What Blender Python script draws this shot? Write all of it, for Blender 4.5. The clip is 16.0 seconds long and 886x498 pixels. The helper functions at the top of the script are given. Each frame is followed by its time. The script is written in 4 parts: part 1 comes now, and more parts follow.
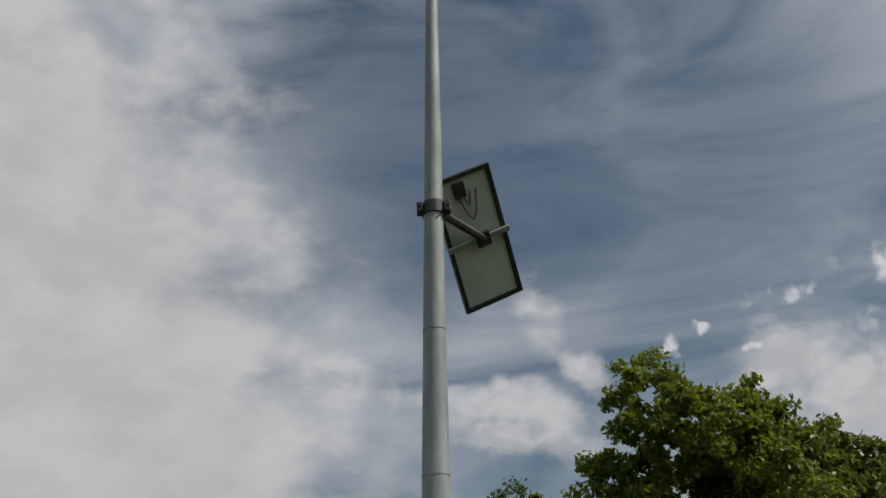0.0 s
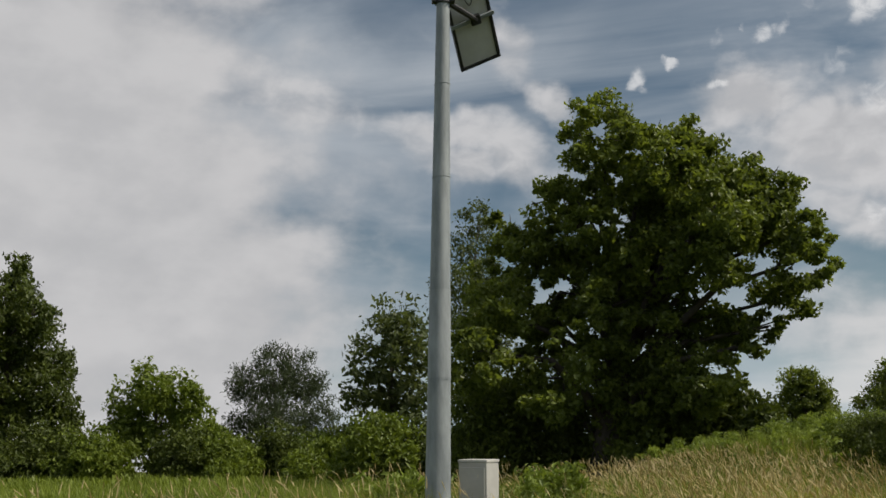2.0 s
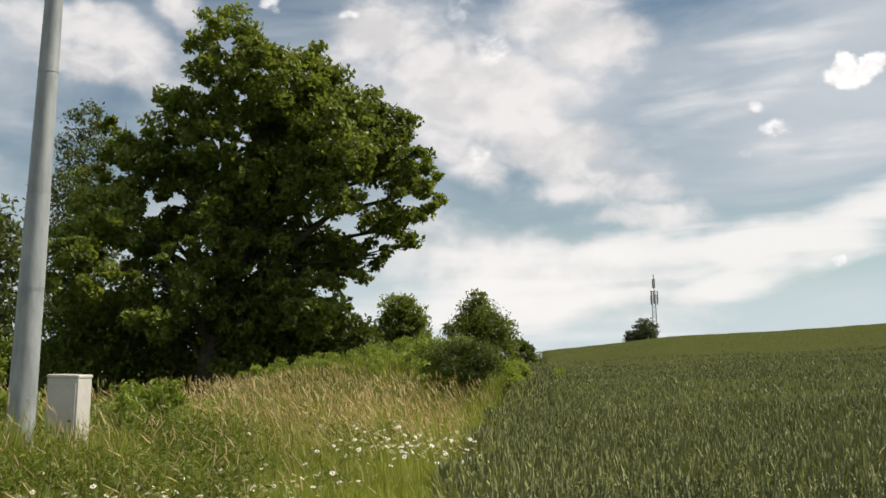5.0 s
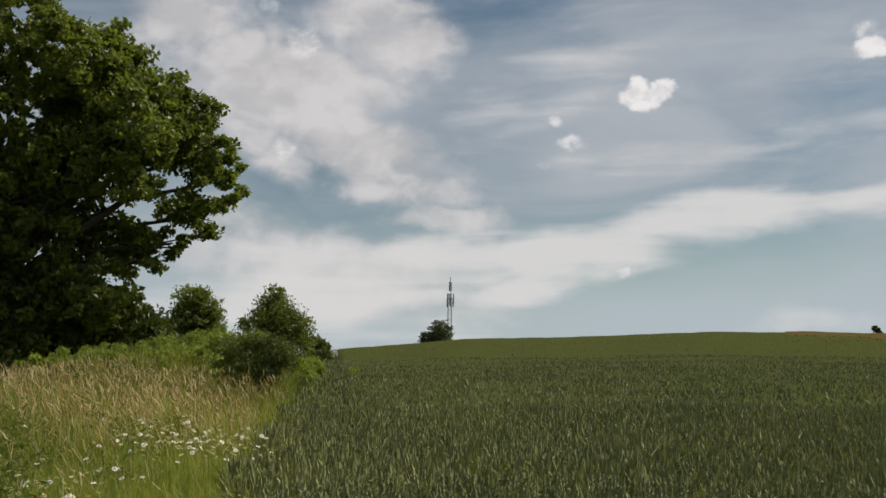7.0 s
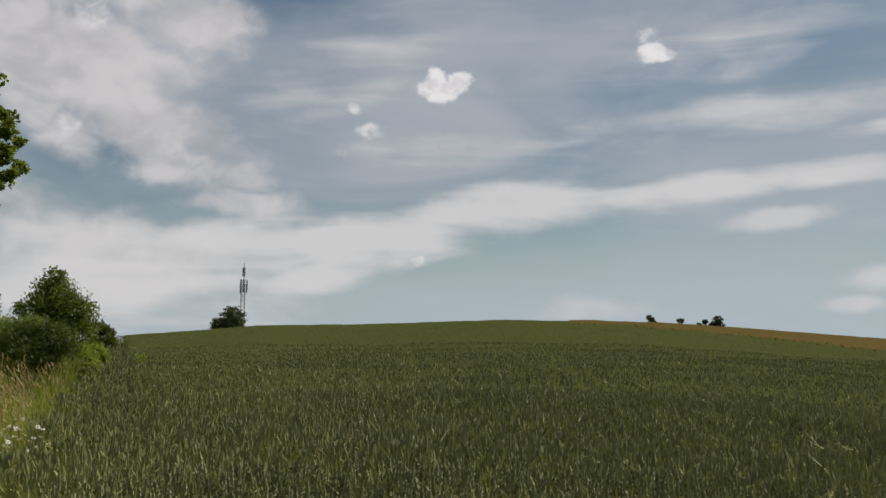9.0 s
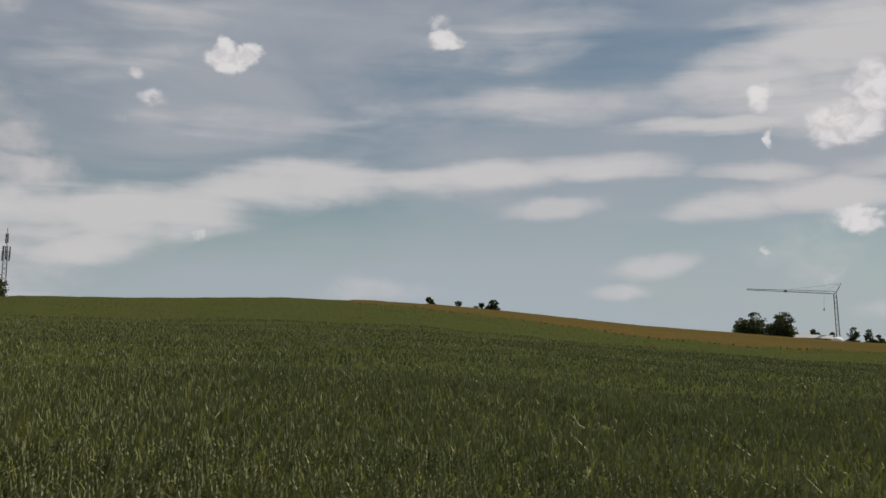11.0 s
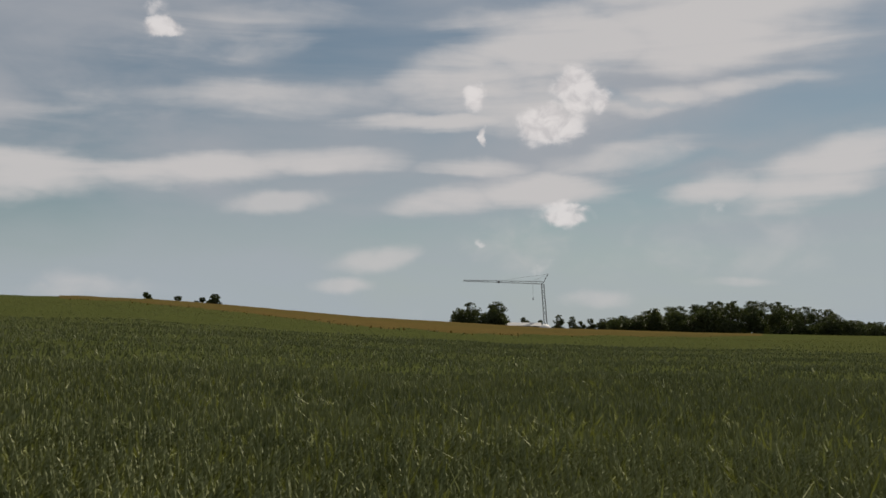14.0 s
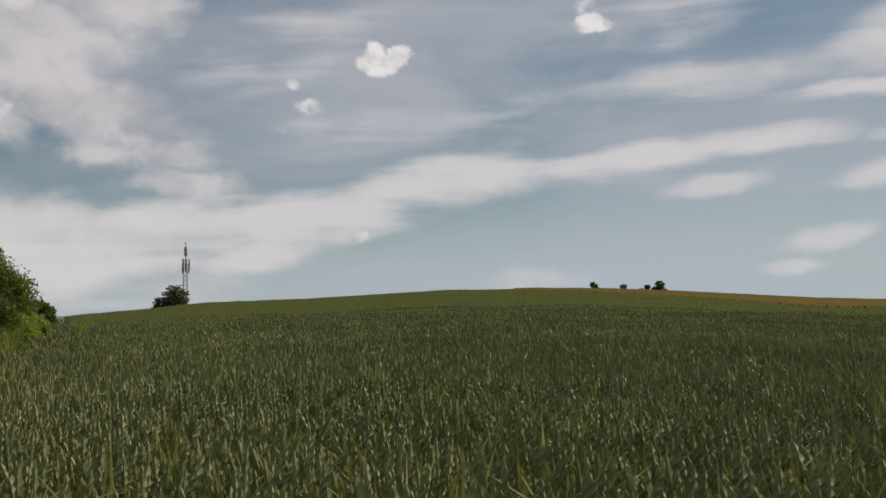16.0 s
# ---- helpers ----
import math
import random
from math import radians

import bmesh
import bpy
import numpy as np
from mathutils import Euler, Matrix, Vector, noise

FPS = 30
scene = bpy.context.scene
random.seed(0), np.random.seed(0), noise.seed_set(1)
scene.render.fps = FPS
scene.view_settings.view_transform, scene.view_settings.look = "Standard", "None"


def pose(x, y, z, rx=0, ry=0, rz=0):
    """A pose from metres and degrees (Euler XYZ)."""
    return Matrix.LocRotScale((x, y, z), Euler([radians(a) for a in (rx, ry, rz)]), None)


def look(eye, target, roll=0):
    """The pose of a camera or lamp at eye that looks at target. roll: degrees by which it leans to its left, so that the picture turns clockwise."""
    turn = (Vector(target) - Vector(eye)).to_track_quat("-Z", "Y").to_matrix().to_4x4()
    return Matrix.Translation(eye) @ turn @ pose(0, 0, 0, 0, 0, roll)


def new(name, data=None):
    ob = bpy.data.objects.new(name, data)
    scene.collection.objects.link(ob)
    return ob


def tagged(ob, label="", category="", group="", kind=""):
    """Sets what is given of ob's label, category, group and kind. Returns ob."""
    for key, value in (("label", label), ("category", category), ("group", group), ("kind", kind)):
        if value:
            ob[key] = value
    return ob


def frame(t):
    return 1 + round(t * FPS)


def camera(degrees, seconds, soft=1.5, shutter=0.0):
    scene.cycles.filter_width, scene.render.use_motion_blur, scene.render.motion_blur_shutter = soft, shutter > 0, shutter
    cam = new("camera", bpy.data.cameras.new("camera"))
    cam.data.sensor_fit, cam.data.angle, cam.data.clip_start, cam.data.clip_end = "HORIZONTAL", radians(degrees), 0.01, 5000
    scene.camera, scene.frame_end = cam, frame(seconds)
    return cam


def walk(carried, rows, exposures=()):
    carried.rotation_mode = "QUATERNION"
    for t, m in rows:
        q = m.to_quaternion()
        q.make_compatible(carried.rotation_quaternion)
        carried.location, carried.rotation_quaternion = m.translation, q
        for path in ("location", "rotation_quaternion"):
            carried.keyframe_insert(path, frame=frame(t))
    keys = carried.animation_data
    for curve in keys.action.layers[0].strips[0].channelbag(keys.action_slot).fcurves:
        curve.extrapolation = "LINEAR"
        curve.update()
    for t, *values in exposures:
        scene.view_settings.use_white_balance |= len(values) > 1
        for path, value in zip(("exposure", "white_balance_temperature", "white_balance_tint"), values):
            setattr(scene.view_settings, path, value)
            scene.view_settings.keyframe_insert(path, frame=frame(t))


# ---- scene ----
EYE = 1.6
cam = camera(47.0, 16.0, soft=1.6)


def at(t, yaw, pitch, roll, z=EYE, side=0.0):
    """A row of the walk: the eye stands over the origin, or a step to its right."""
    return (t, pose(side, 0, z, 90 + pitch, roll, yaw))


EXPOSURES = [(0.0, -0.26, 6500, 10), (1.5, -0.22, 6500, 10), (2.5, 0.05, 6600, 11), (3.5, 0.52, 6800, 12), (4.0, 0.55, 6800, 12), (6.5, 0.02, 6700, 12), (9.0, -0.18, 6600, 13),
             (11.5, -0.36, 6650, 14), (12.5, -0.38, 6750, 14), (14.0, -0.36, 6750, 14), (15.0, -0.32, 6650, 14), (16.0, -0.20, 6650, 15)]
PATH = [
    (0.0, pose(0.538, 3.731, 2.805, 117.05, 3.75, -0.81)),
    (0.5, pose(0.203, 1.501, 2.091, 111.34, 3.09, -2.20)),
    at(1.0, -3.07, 17.58, 2.78, side=-0.02),
    at(1.5, -3.25, 14.74, 2.59, side=-0.02),
    at(2.0, -3.34, 11.67, 2.47, side=-0.02),
    at(2.5, -3.30, 8.68, 2.84, side=-0.02),
    at(3.0, -4.37, 5.98, 2.28),
    at(3.5, -10.24, 6.80, 1.63, side=0.028),
    at(4.0, -16.70, 7.06, 1.70, side=0.028),
    at(6.5, -33.21, 5.94, -0.18),
    at(7.0, -36.48, 6.25, -0.41),
    at(7.5, -39.30, 5.99, -0.06),
    at(8.0, -42.46, 5.75, -0.42),
    at(8.5, -44.86, 5.74, -0.53),
    at(9.0, -47.98, 5.61, -0.46),
    at(11.5, -63.51, 4.89, -1.57),
    at(12.0, -67.77, 5.29, -0.61),
    at(12.5, -74.75, 5.23, 0.44),
    at(13.0, -79.02, 4.81, -0.44, 1.57),
    at(13.5, -78.55, 5.15, -0.20, 1.54),
    at(14.0, -75.65, 4.62, -0.41, 1.45),
    at(14.5, -71.21, 4.16, -0.30, 1.38),
    at(15.0, -66.28, 4.03, -1.02, 1.32),
    at(15.5, -59.02, 4.01, -1.04, 1.28),
    at(16.0, -50.98, 4.13, 1.37, 1.25),
]
walk(cam, PATH, EXPOSURES)

# ---- light ----
SUN_AZ, SUN_EL = 106.0, 48.0      # degrees to the right of the y axis, and above level


# clouds: bearing to the right and height in degrees, half length, half width, tilt, weight
CLOUD_SHEET = [
    (-24.0, 18.2, 30.8, 21.5, -68, 1.15),
    (-17.6, 11.9, 21.1, 17.8, -67, 1.00),
    (-9.7, 8.6, 11.4, 10.5, -63, 0.95),
    (-14.4, 8.5, 16.3, 15.3, -59, 0.95),
]
CLOUD_BANKS = [
    (5.5, 17.9, 5.3, 1.3, -8, 0.80),
    (5.6, 16.3, 3.0, 1.1, -18, 0.85),
    (8.3, 22.4, 2.7, 1.5, -53, 0.70),
    (10.8, 19.4, 1.9, 1.1, -46, 0.80),
    (-4.3, 19.9, 4.9, 1.9, -12, 0.60),
    (21.3, 18.2, 3.6, 1.9, 18, 0.90),
    (26.0, 15.6, 4.5, 3.0, -9, 0.95),
    (8.2, 16.7, 3.6, 1.9, -27, 0.80),
    (3.0, 17.4, 2.5, 1.2, -17, 0.60),
    (22.2, 18.3, 3.2, 1.6, 5, 0.90),
    (27.8, 15.8, 5.8, 2.2, -7, 1.00),
    (31.4, 12.3, 6.2, 1.8, -11, 1.00),
    (34.0, 17.8, 3.6, 1.7, -2, 0.90),
    (26.1, 12.0, 4.0, 1.7, -44, 0.75),
    (32.5, 10.2, 5.3, 1.1, -10, 0.75),
    (31.1, 4.7, 9.4, 2.7, -9, 0.70),
]
CLOUD_SWATH = [
    (21.9, 18.3, 3.6, 1.9, -8, 1.05),
    (27.7, 15.9, 5.9, 2.0, -7, 1.05),
    (28.5, 14.0, 4.5, 1.6, 4, 0.95),
    (31.1, 11.4, 4.5, 1.7, -4, 0.95),
    (34.7, 17.7, 2.8, 1.5, 21, 1.05),
    (32.4, 19.2, 4.3, 1.4, 3, 0.85),
    (34.6, 9.9, 3.6, 1.3, -6, 0.75),
    (36.4, 8.0, 4.0, 1.1, -5, 0.65),
    (25.9, 6.2, 5.0, 1.9, -16, 0.55),
]
CLOUD_LONG_STREAK = [
    (42.6, 4.5, 5.5, 1.1, 12, 0.90),
    (29.7, 3.6, 9.0, 3.0, 8, 0.85),
    (35.6, 5.3, 8.3, 1.7, 3, 0.95),
    (43.9, 6.1, 7.6, 1.5, 7, 1.05),
    (51.6, 7.6, 7.3, 1.3, 5, 1.05),
    (51.8, 8.3, 4.1, 1.1, 4, 0.95),
    (60.9, 8.6, 6.8, 1.0, 4, 0.90),
    (68.3, 9.4, 4.9, 0.9, 3, 0.75),
    (32.8, 1.9, 6.6, 1.4, 3, 0.60),
]
CLOUD_VEIL_BANDS = [
    (52.2, 11.7, 9.9, 1.3, 6, 0.42),
    (63.8, 12.6, 10.0, 1.4, 7, 0.42),
    (42.1, 15.4, 7.1, 2.4, 24, 0.34),
    (63.6, 16.1, 7.9, 1.9, 12, 0.36),
    (55.8, 11.9, 8.8, 1.3, 5, 0.36),
]
CLOUD_FAN = [
    (75.0, 11.7, 5.9, 0.6, 4, 1.00),
    (76.7, 14.6, 4.9, 1.4, 3, 0.80),
    (82.6, 16.2, 7.1, 2.2, 3, 1.05),
    (90.5, 17.2, 8.8, 2.5, -1, 1.05),
    (91.0, 15.3, 6.3, 1.3, 2, 0.95),
    (79.7, 12.9, 5.8, 1.7, -1, 0.95),
    (86.9, 12.8, 3.8, 0.8, 3, 0.85),
    (92.8, 13.4, 3.7, 0.6, 4, 0.70),
    (75.2, 11.3, 3.7, 0.4, 6, 0.70),
]
CLOUD_LOW_STREAKS = [
    (75.8, 7.3, 3.2, 1.1, 5, 0.85),
    (81.0, 7.9, 4.7, 0.9, 2, 0.80),
    (86.1, 9.8, 4.3, 1.1, 10, 0.80),
    (77.6, 9.2, 3.2, 0.5, 0, 0.60),
    (91.2, 7.9, 3.3, 0.9, 10, 0.85),
    (95.8, 8.4, 5.1, 1.4, 9, 0.90),
    (97.4, 9.4, 3.1, 1.3, 14, 0.85),
]
CLOUD_LENSES = [
    (66.4, 7.1, 3.3, 0.8, 7, 0.90),
    (71.8, 4.1, 3.0, 0.9, 9, 0.85),
    (69.9, 2.5, 2.1, 0.6, 2, 0.80),
    (84.3, 1.9, 2.2, 0.6, 2, 0.60),
    (91.7, 2.8, 2.8, 0.4, -2, 0.55),
    (80.1, 4.9, 4.8, 2.4, -1, 0.42),
    (55.5, 2.2, 4.9, 1.0, 3, 0.50),
    (91.6, 4.9, 8.6, 2.5, -2, 0.35),
]
CLOUD_PUFFS = [
    (47.5, 14.5, 1.32, 0.88, 1, 1.20),
    (48.8, 14.9, 0.97, 0.70, 0, 1.10),
    (47.6, 15.2, 0.70, 0.62, -11, 1.00),
    (42.7, 13.3, 0.70, 0.44, 2, 0.62),
    (43.8, 12.1, 1.23, 0.62, 7, 0.66),
    (42.0, 10.7, 0.70, 0.53, -45, 0.44),
    (59.9, 16.2, 1.23, 0.62, 5, 1.00),
    (59.4, 17.2, 1.14, 0.70, -12, 0.55),
    (46.6, 4.9, 0.62, 0.44, 1, 0.62),
    (45.1, 14.5, 0.26, 0.26, 1, 0.53),
]
CLOUD_FAN_PUFFS = [
    (83.1, 13.5, 1.6, 1.4, -50, 1.10),
    (84.4, 12.9, 1.0, 0.8, -74, 0.90),
    (81.6, 11.5, 2.2, 1.3, 2, 1.10),
    (77.4, 13.1, 0.9, 0.8, -59, 0.90),
    (77.9, 10.9, 0.5, 0.3, -91, 0.90),
    (82.4, 6.5, 1.8, 0.8, 1, 0.95),
    (82.4, 6.9, 1.0, 0.6, 4, 0.90),
    (77.7, 5.0, 0.5, 0.3, -1, 0.60),
    (81.3, 3.7, 1.0, 0.8, 9, 0.45),
    (90.9, 6.8, 0.8, 0.5, 7, 0.55),
]
CLOUD_POLE_PUFFS = [
    (15.6, 20.1, 1.0, 0.8, -90, 0.66),
    (17.4, 20.9, 0.6, 0.3, -7, 0.66),
    (20.0, 19.4, 0.8, 0.4, 2, 0.66),
    (20.3, 21.8, 0.8, 0.5, -98, 0.49),
    (22.7, 21.8, 1.0, 0.6, 16, 0.61),
    (23.8, 21.9, 0.8, 0.6, 20, 0.57),
    (21.7, 22.2, 0.3, 0.4, -9, 0.57),
    (25.5, 22.8, 0.9, 0.8, 15, 0.45),
    (28.4, 22.4, 1.6, 1.2, 17, 0.70),
    (26.7, 19.6, 1.6, 1.3, 6, 0.45),
    (28.4, 17.5, 1.3, 1.3, -45, 0.57),
    (27.2, 11.6, 1.1, 0.9, -8, 0.57),
]
SKY_GAPS = [
    (21.0, 31.0, 10.0, 7.0, 0, 0.80),
    (4.0, 33.0, 14.0, 8.0, 0, 1.00),
    (6.2, 29.3, 13.8, 6.0, -5, 1.00),
    (1.4, 24.8, 4.0, 2.5, -22, 0.80),
    (16.7, 23.8, 7.0, 2.9, 1, 0.60),
    (0.4, 11.9, 3.7, 1.1, -24, 0.60),
    (27.3, 17.3, 2.9, 1.6, -7, 0.70),
    (31.0, 7.6, 5.6, 1.7, 3, 0.60),
    (38.7, 12.5, 4.3, 2.5, -27, 0.50),
    (27.5, 17.6, 2.7, 1.7, -35, 0.70),
    (26.5, 10.5, 4.0, 2.4, -21, 0.60),
    (39.6, 15.4, 5.4, 3.8, 19, 0.35),
    (94.1, 11.7, 5.7, 1.5, 6, 0.90),
    (87.3, 12.6, 2.9, 0.3, -11, 0.80),
    (88.7, 9.5, 4.2, 0.6, 1, 0.70),
    (65.9, 5.7, 13.6, 1.4, -0, 0.55),
    (68.7, 16.6, 7.0, 2.2, 6, 0.50),
]


def node(tree, kind, **values):
    n = tree.nodes.new(kind)
    for key, value in values.items():
        if key.startswith("i_"):
            n.inputs[key[2:].replace("_", " ")].default_value = value
        elif key.startswith("n_"):
            n.inputs[int(key[2:])].default_value = value
        else:
            setattr(n, key, value)
    return n


def math_node(tree, op, a, b=None, c=None, clamp=False):
    n = tree.nodes.new("ShaderNodeMath")
    n.operation, n.use_clamp = op, clamp
    for k, v in enumerate((a, b, c)):
        if v is None:
            continue
        if isinstance(v, (int, float)):
            n.inputs[k].default_value = v
        else:
            tree.links.new(v, n.inputs[k])
    return n.outputs[0]


def soft_step(tree, value, low, high):
    n = tree.nodes.new("ShaderNodeMapRange")
    n.interpolation_type = "SMOOTHSTEP"
    n.inputs["From Min"].default_value, n.inputs["From Max"].default_value = low, high
    tree.links.new(value, n.inputs["Value"])
    return n.outputs["Result"]


def mix_rgb(tree, fac, a, b, blend="MIX"):
    n = tree.nodes.new("ShaderNodeMix")
    n.data_type, n.blend_type = "RGBA", blend
    for socket, v in ((n.inputs[0], fac), (n.inputs[6], a), (n.inputs[7], b)):
        if isinstance(v, (int, float)):
            socket.default_value = v
        elif isinstance(v, tuple):
            socket.default_value = (*v, 1.0)
        else:
            tree.links.new(v, socket)
    return n.outputs[2]


def make_world():
    world = bpy.data.worlds.new("sky")
    scene.world = world
    world.use_nodes = True
    tr = world.node_tree
    tr.nodes.clear()
    lk = tr.links.new
    sky = node(tr, "ShaderNodeTexSky", sky_type="NISHITA", sun_disc=False, sun_elevation=radians(SUN_EL),
               sun_rotation=radians(SUN_AZ), altitude=200.0, air_density=1.0, dust_density=0.7, ozone_density=1.3)
    way = node(tr, "ShaderNodeTexCoord").outputs["Generated"]
    sep = node(tr, "ShaderNodeSeparateXYZ")
    lk(way, sep.inputs[0])
    u = math_node(tr, "MULTIPLY", math_node(tr, "ARCTAN2", sep.outputs[0], sep.outputs[1]), 180 / math.pi)
    v = math_node(tr, "MULTIPLY", math_node(tr, "ARCSINE", sep.outputs[2]), 180 / math.pi)
    flat = node(tr, "ShaderNodeCombineXYZ")
    lk(u, flat.inputs[0]); lk(v, flat.inputs[1])

    def noise_of(scale, stretch, detail, rough, turn=0.0, distort=0.0, shift=0.0):
        m = node(tr, "ShaderNodeMapping", vector_type="POINT")
        m.inputs["Scale"].default_value = (scale / stretch, scale, scale)
        m.inputs["Rotation"].default_value = (0, 0, radians(-turn))
        m.inputs["Location"].default_value = (shift, shift, 0)
        lk(flat.outputs[0], m.inputs[0])
        n = node(tr, "ShaderNodeTexNoise", noise_dimensions="2D", i_Scale=1.0, i_Detail=detail, i_Roughness=rough, i_Distortion=distort)
        lk(m.outputs[0], n.inputs["Vector"])
        return n

    warps = {}
    for key, scale, shift in (("wide", 0.22, 3.0), ("fine", 0.8, 7.0)):
        off = node(tr, "ShaderNodeVectorMath", operation="SUBTRACT")
        lk(noise_of(scale, 1.5, 6.0, 0.55, shift=shift).outputs["Color"], off.inputs[0])
        off.inputs[1].default_value = (0.5, 0.5, 0.5)
        warps[key] = off.outputs[0]

    def lobes(rows, amount, grow=1.35, warp="wide"):
        scl = node(tr, "ShaderNodeVectorMath", operation="MULTIPLY")
        lk(warps[warp], scl.inputs[0]); scl.inputs[1].default_value = (amount, amount, 0)
        add = node(tr, "ShaderNodeVectorMath", operation="ADD")
        lk(flat.outputs[0], add.inputs[0]); lk(scl.outputs[0], add.inputs[1])
        total = None
        for lu, lv, ru, rv, turn, weight in rows:
            m = node(tr, "ShaderNodeMapping", vector_type="TEXTURE")
            m.inputs["Location"].default_value = (lu, lv, 0)
            m.inputs["Rotation"].default_value = (0, 0, radians(turn))
            m.inputs["Scale"].default_value = (ru * grow, rv * grow, 1)
            if total is None:
                lk(add.outputs[0], m.inputs[0])
            else:      # a vanishing link to the lobe before keeps the order of work
                chain = node(tr, "ShaderNodeVectorMath", operation="MULTIPLY_ADD")
                lk(total, chain.inputs[0]); chain.inputs[1].default_value = (1e-7, 1e-7, 0)
                lk(add.outputs[0], chain.inputs[2]); lk(chain.outputs[0], m.inputs[0])
            ln = node(tr, "ShaderNodeVectorMath", operation="LENGTH")
            lk(m.outputs[0], ln.inputs[0])
            w = node(tr, "ShaderNodeMapRange", interpolation_type="SMOOTHSTEP")
            for key, val in (("From Min", 1.0), ("From Max", 0.15), ("To Min", 0.0), ("To Max", weight)):
                w.inputs[key].default_value = val
            lk(ln.outputs["Value"], w.inputs["Value"])
            total = w.outputs[0] if total is None else math_node(tr, "MAXIMUM", total, w.outputs[0])
        return total

    sheet = lobes(CLOUD_SHEET + CLOUD_FILL, 5.0)
    banks = lobes(CLOUD_BANKS + CLOUD_SWATH, 3.4, 1.5)
    streaks = lobes(CLOUD_LONG_STREAK + CLOUD_FAN + CLOUD_LOW_STREAKS + CLOUD_VEIL_BANDS, 1.3, 1.5)
    lenses = lobes(CLOUD_LENSES, 0.9, 1.35)
    puffs = lobes(CLOUD_PUFFS + CLOUD_FAN_PUFFS + CLOUD_POLE_PUFFS, 1.1, 1.5, "fine")
    gaps = lobes(SKY_GAPS, 3.0, 1.5)
    billow = noise_of(0.28, 1.6, 6.0, 0.52, turn=-12.0, shift=11.0).outputs["Fac"]
    wisps = noise_of(0.6, 7.0, 5.0, 0.5, turn=9.0, distort=0.4).outputs["Fac"]
    veil = noise_of(0.14, 3.5, 6.0, 0.55, turn=10.0, distort=0.4, shift=5.0).outputs["Fac"]
    lumps = noise_of(0.7, 1.5, 5.0, 0.5, turn=-15.0, shift=31.0, distort=0.3).outputs["Fac"]
    d_sheet = soft_step(tr, math_node(tr, "MULTIPLY_ADD", math_node(tr, "SUBTRACT", billow, 0.5), 1.1, sheet), 0.10, 0.85)
    d_sheet = math_node(tr, "MULTIPLY", d_sheet, soft_step(tr, sheet, 0.0, 0.25))
    ragged = math_node(tr, "MULTIPLY_ADD", lumps, 0.45, math_node(tr, "MULTIPLY", billow, 0.55))
    d_bank = soft_step(tr, math_node(tr, "MULTIPLY_ADD", math_node(tr, "SUBTRACT", ragged, 0.5), 1.35, banks), 0.08, 0.95)
    d_bank = math_node(tr, "MULTIPLY", d_bank, soft_step(tr, banks, 0.0, 0.2))
    torn = math_node(tr, "MULTIPLY_ADD", billow, 0.35, math_node(tr, "MULTIPLY", wisps, 0.65))
    d_streak = soft_step(tr, math_node(tr, "MULTIPLY_ADD", math_node(tr, "SUBTRACT", torn, 0.5), 2.0, streaks), 0.08, 1.0)
    d_streak = math_node(tr, "MULTIPLY", d_streak, math_node(tr, "MULTIPLY_ADD", soft_step(tr, streaks, 0.0, 0.2), 0.85, 0.15))
    d_lens = soft_step(tr, math_node(tr, "MULTIPLY_ADD", math_node(tr, "SUBTRACT", ragged, 0.5), 1.2, lenses), 0.15, 0.95)
    crumbs = noise_of(1.1, 1.25, 6.0, 0.55, shift=23.0, distort=0.3).outputs["Fac"]
    d_puff = soft_step(tr, math_node(tr, "MULTIPLY_ADD", math_node(tr, "SUBTRACT", crumbs, 0.5), 1.0, puffs), 0.28, 0.80)
    d_puff = math_node(tr, "MULTIPLY", d_puff, soft_step(tr, puffs, 0.05, 0.95))
    d_veil = math_node(tr, "MULTIPLY", soft_step(tr, math_node(tr, "MULTIPLY_ADD", wisps, 0.12, veil), 0.26, 0.80), VEIL)
    open_sky = math_node(tr, "SUBTRACT", 1.0, math_node(tr, "MULTIPLY", gaps, 0.75), clamp=True)
    d_veil = math_node(tr, "MULTIPLY", d_veil, open_sky)
    d_streak = math_node(tr, "MULTIPLY", d_streak, math_node(tr, "MULTIPLY_ADD", open_sky, 0.6, 0.4))
    haze = math_node(tr, "MULTIPLY", soft_step(tr, math_node(tr, "MULTIPLY", v, -1.0), -10.0, 0.5), 0.75)
    blue = mix_rgb(tr, 1.0, sky.outputs[0], (SKY_GAIN * 0.96, SKY_GAIN * 1.04, SKY_GAIN * 0.95), "MULTIPLY")
    grey = mix_rgb(tr, soft_step(tr, billow, 0.3, 0.7), CLOUD_SHADE, CLOUD_LIT)
    lit = mix_rgb(tr, soft_step(tr, ragged, 0.36, 0.62), CLOUD_SHADE, CLOUD_BANK)
    col = mix_rgb(tr, d_veil, blue, CLOUD_VEIL)
    col = mix_rgb(tr, haze, col, HAZE)
    col = mix_rgb(tr, math_node(tr, "MULTIPLY", d_sheet, 0.95), col, grey)
    col = mix_rgb(tr, math_node(tr, "MULTIPLY", d_bank, 0.88), col, lit)
    col = mix_rgb(tr, math_node(tr, "MULTIPLY", d_streak, 0.9), col, CLOUD_STREAK)
    col = mix_rgb(tr, math_node(tr, "MULTIPLY", d_lens, 0.7), col, CLOUD_STREAK)
    col = mix_rgb(tr, math_node(tr, "MULTIPLY", d_puff, 0.85), col, mix_rgb(tr, soft_step(tr, crumbs, 0.30, 0.62), (0.72, 0.72, 0.73), CLOUD_PUFF))
    bg = node(tr, "ShaderNodeBackground", i_Strength=1.0)
    lk(col, bg.inputs["Color"])
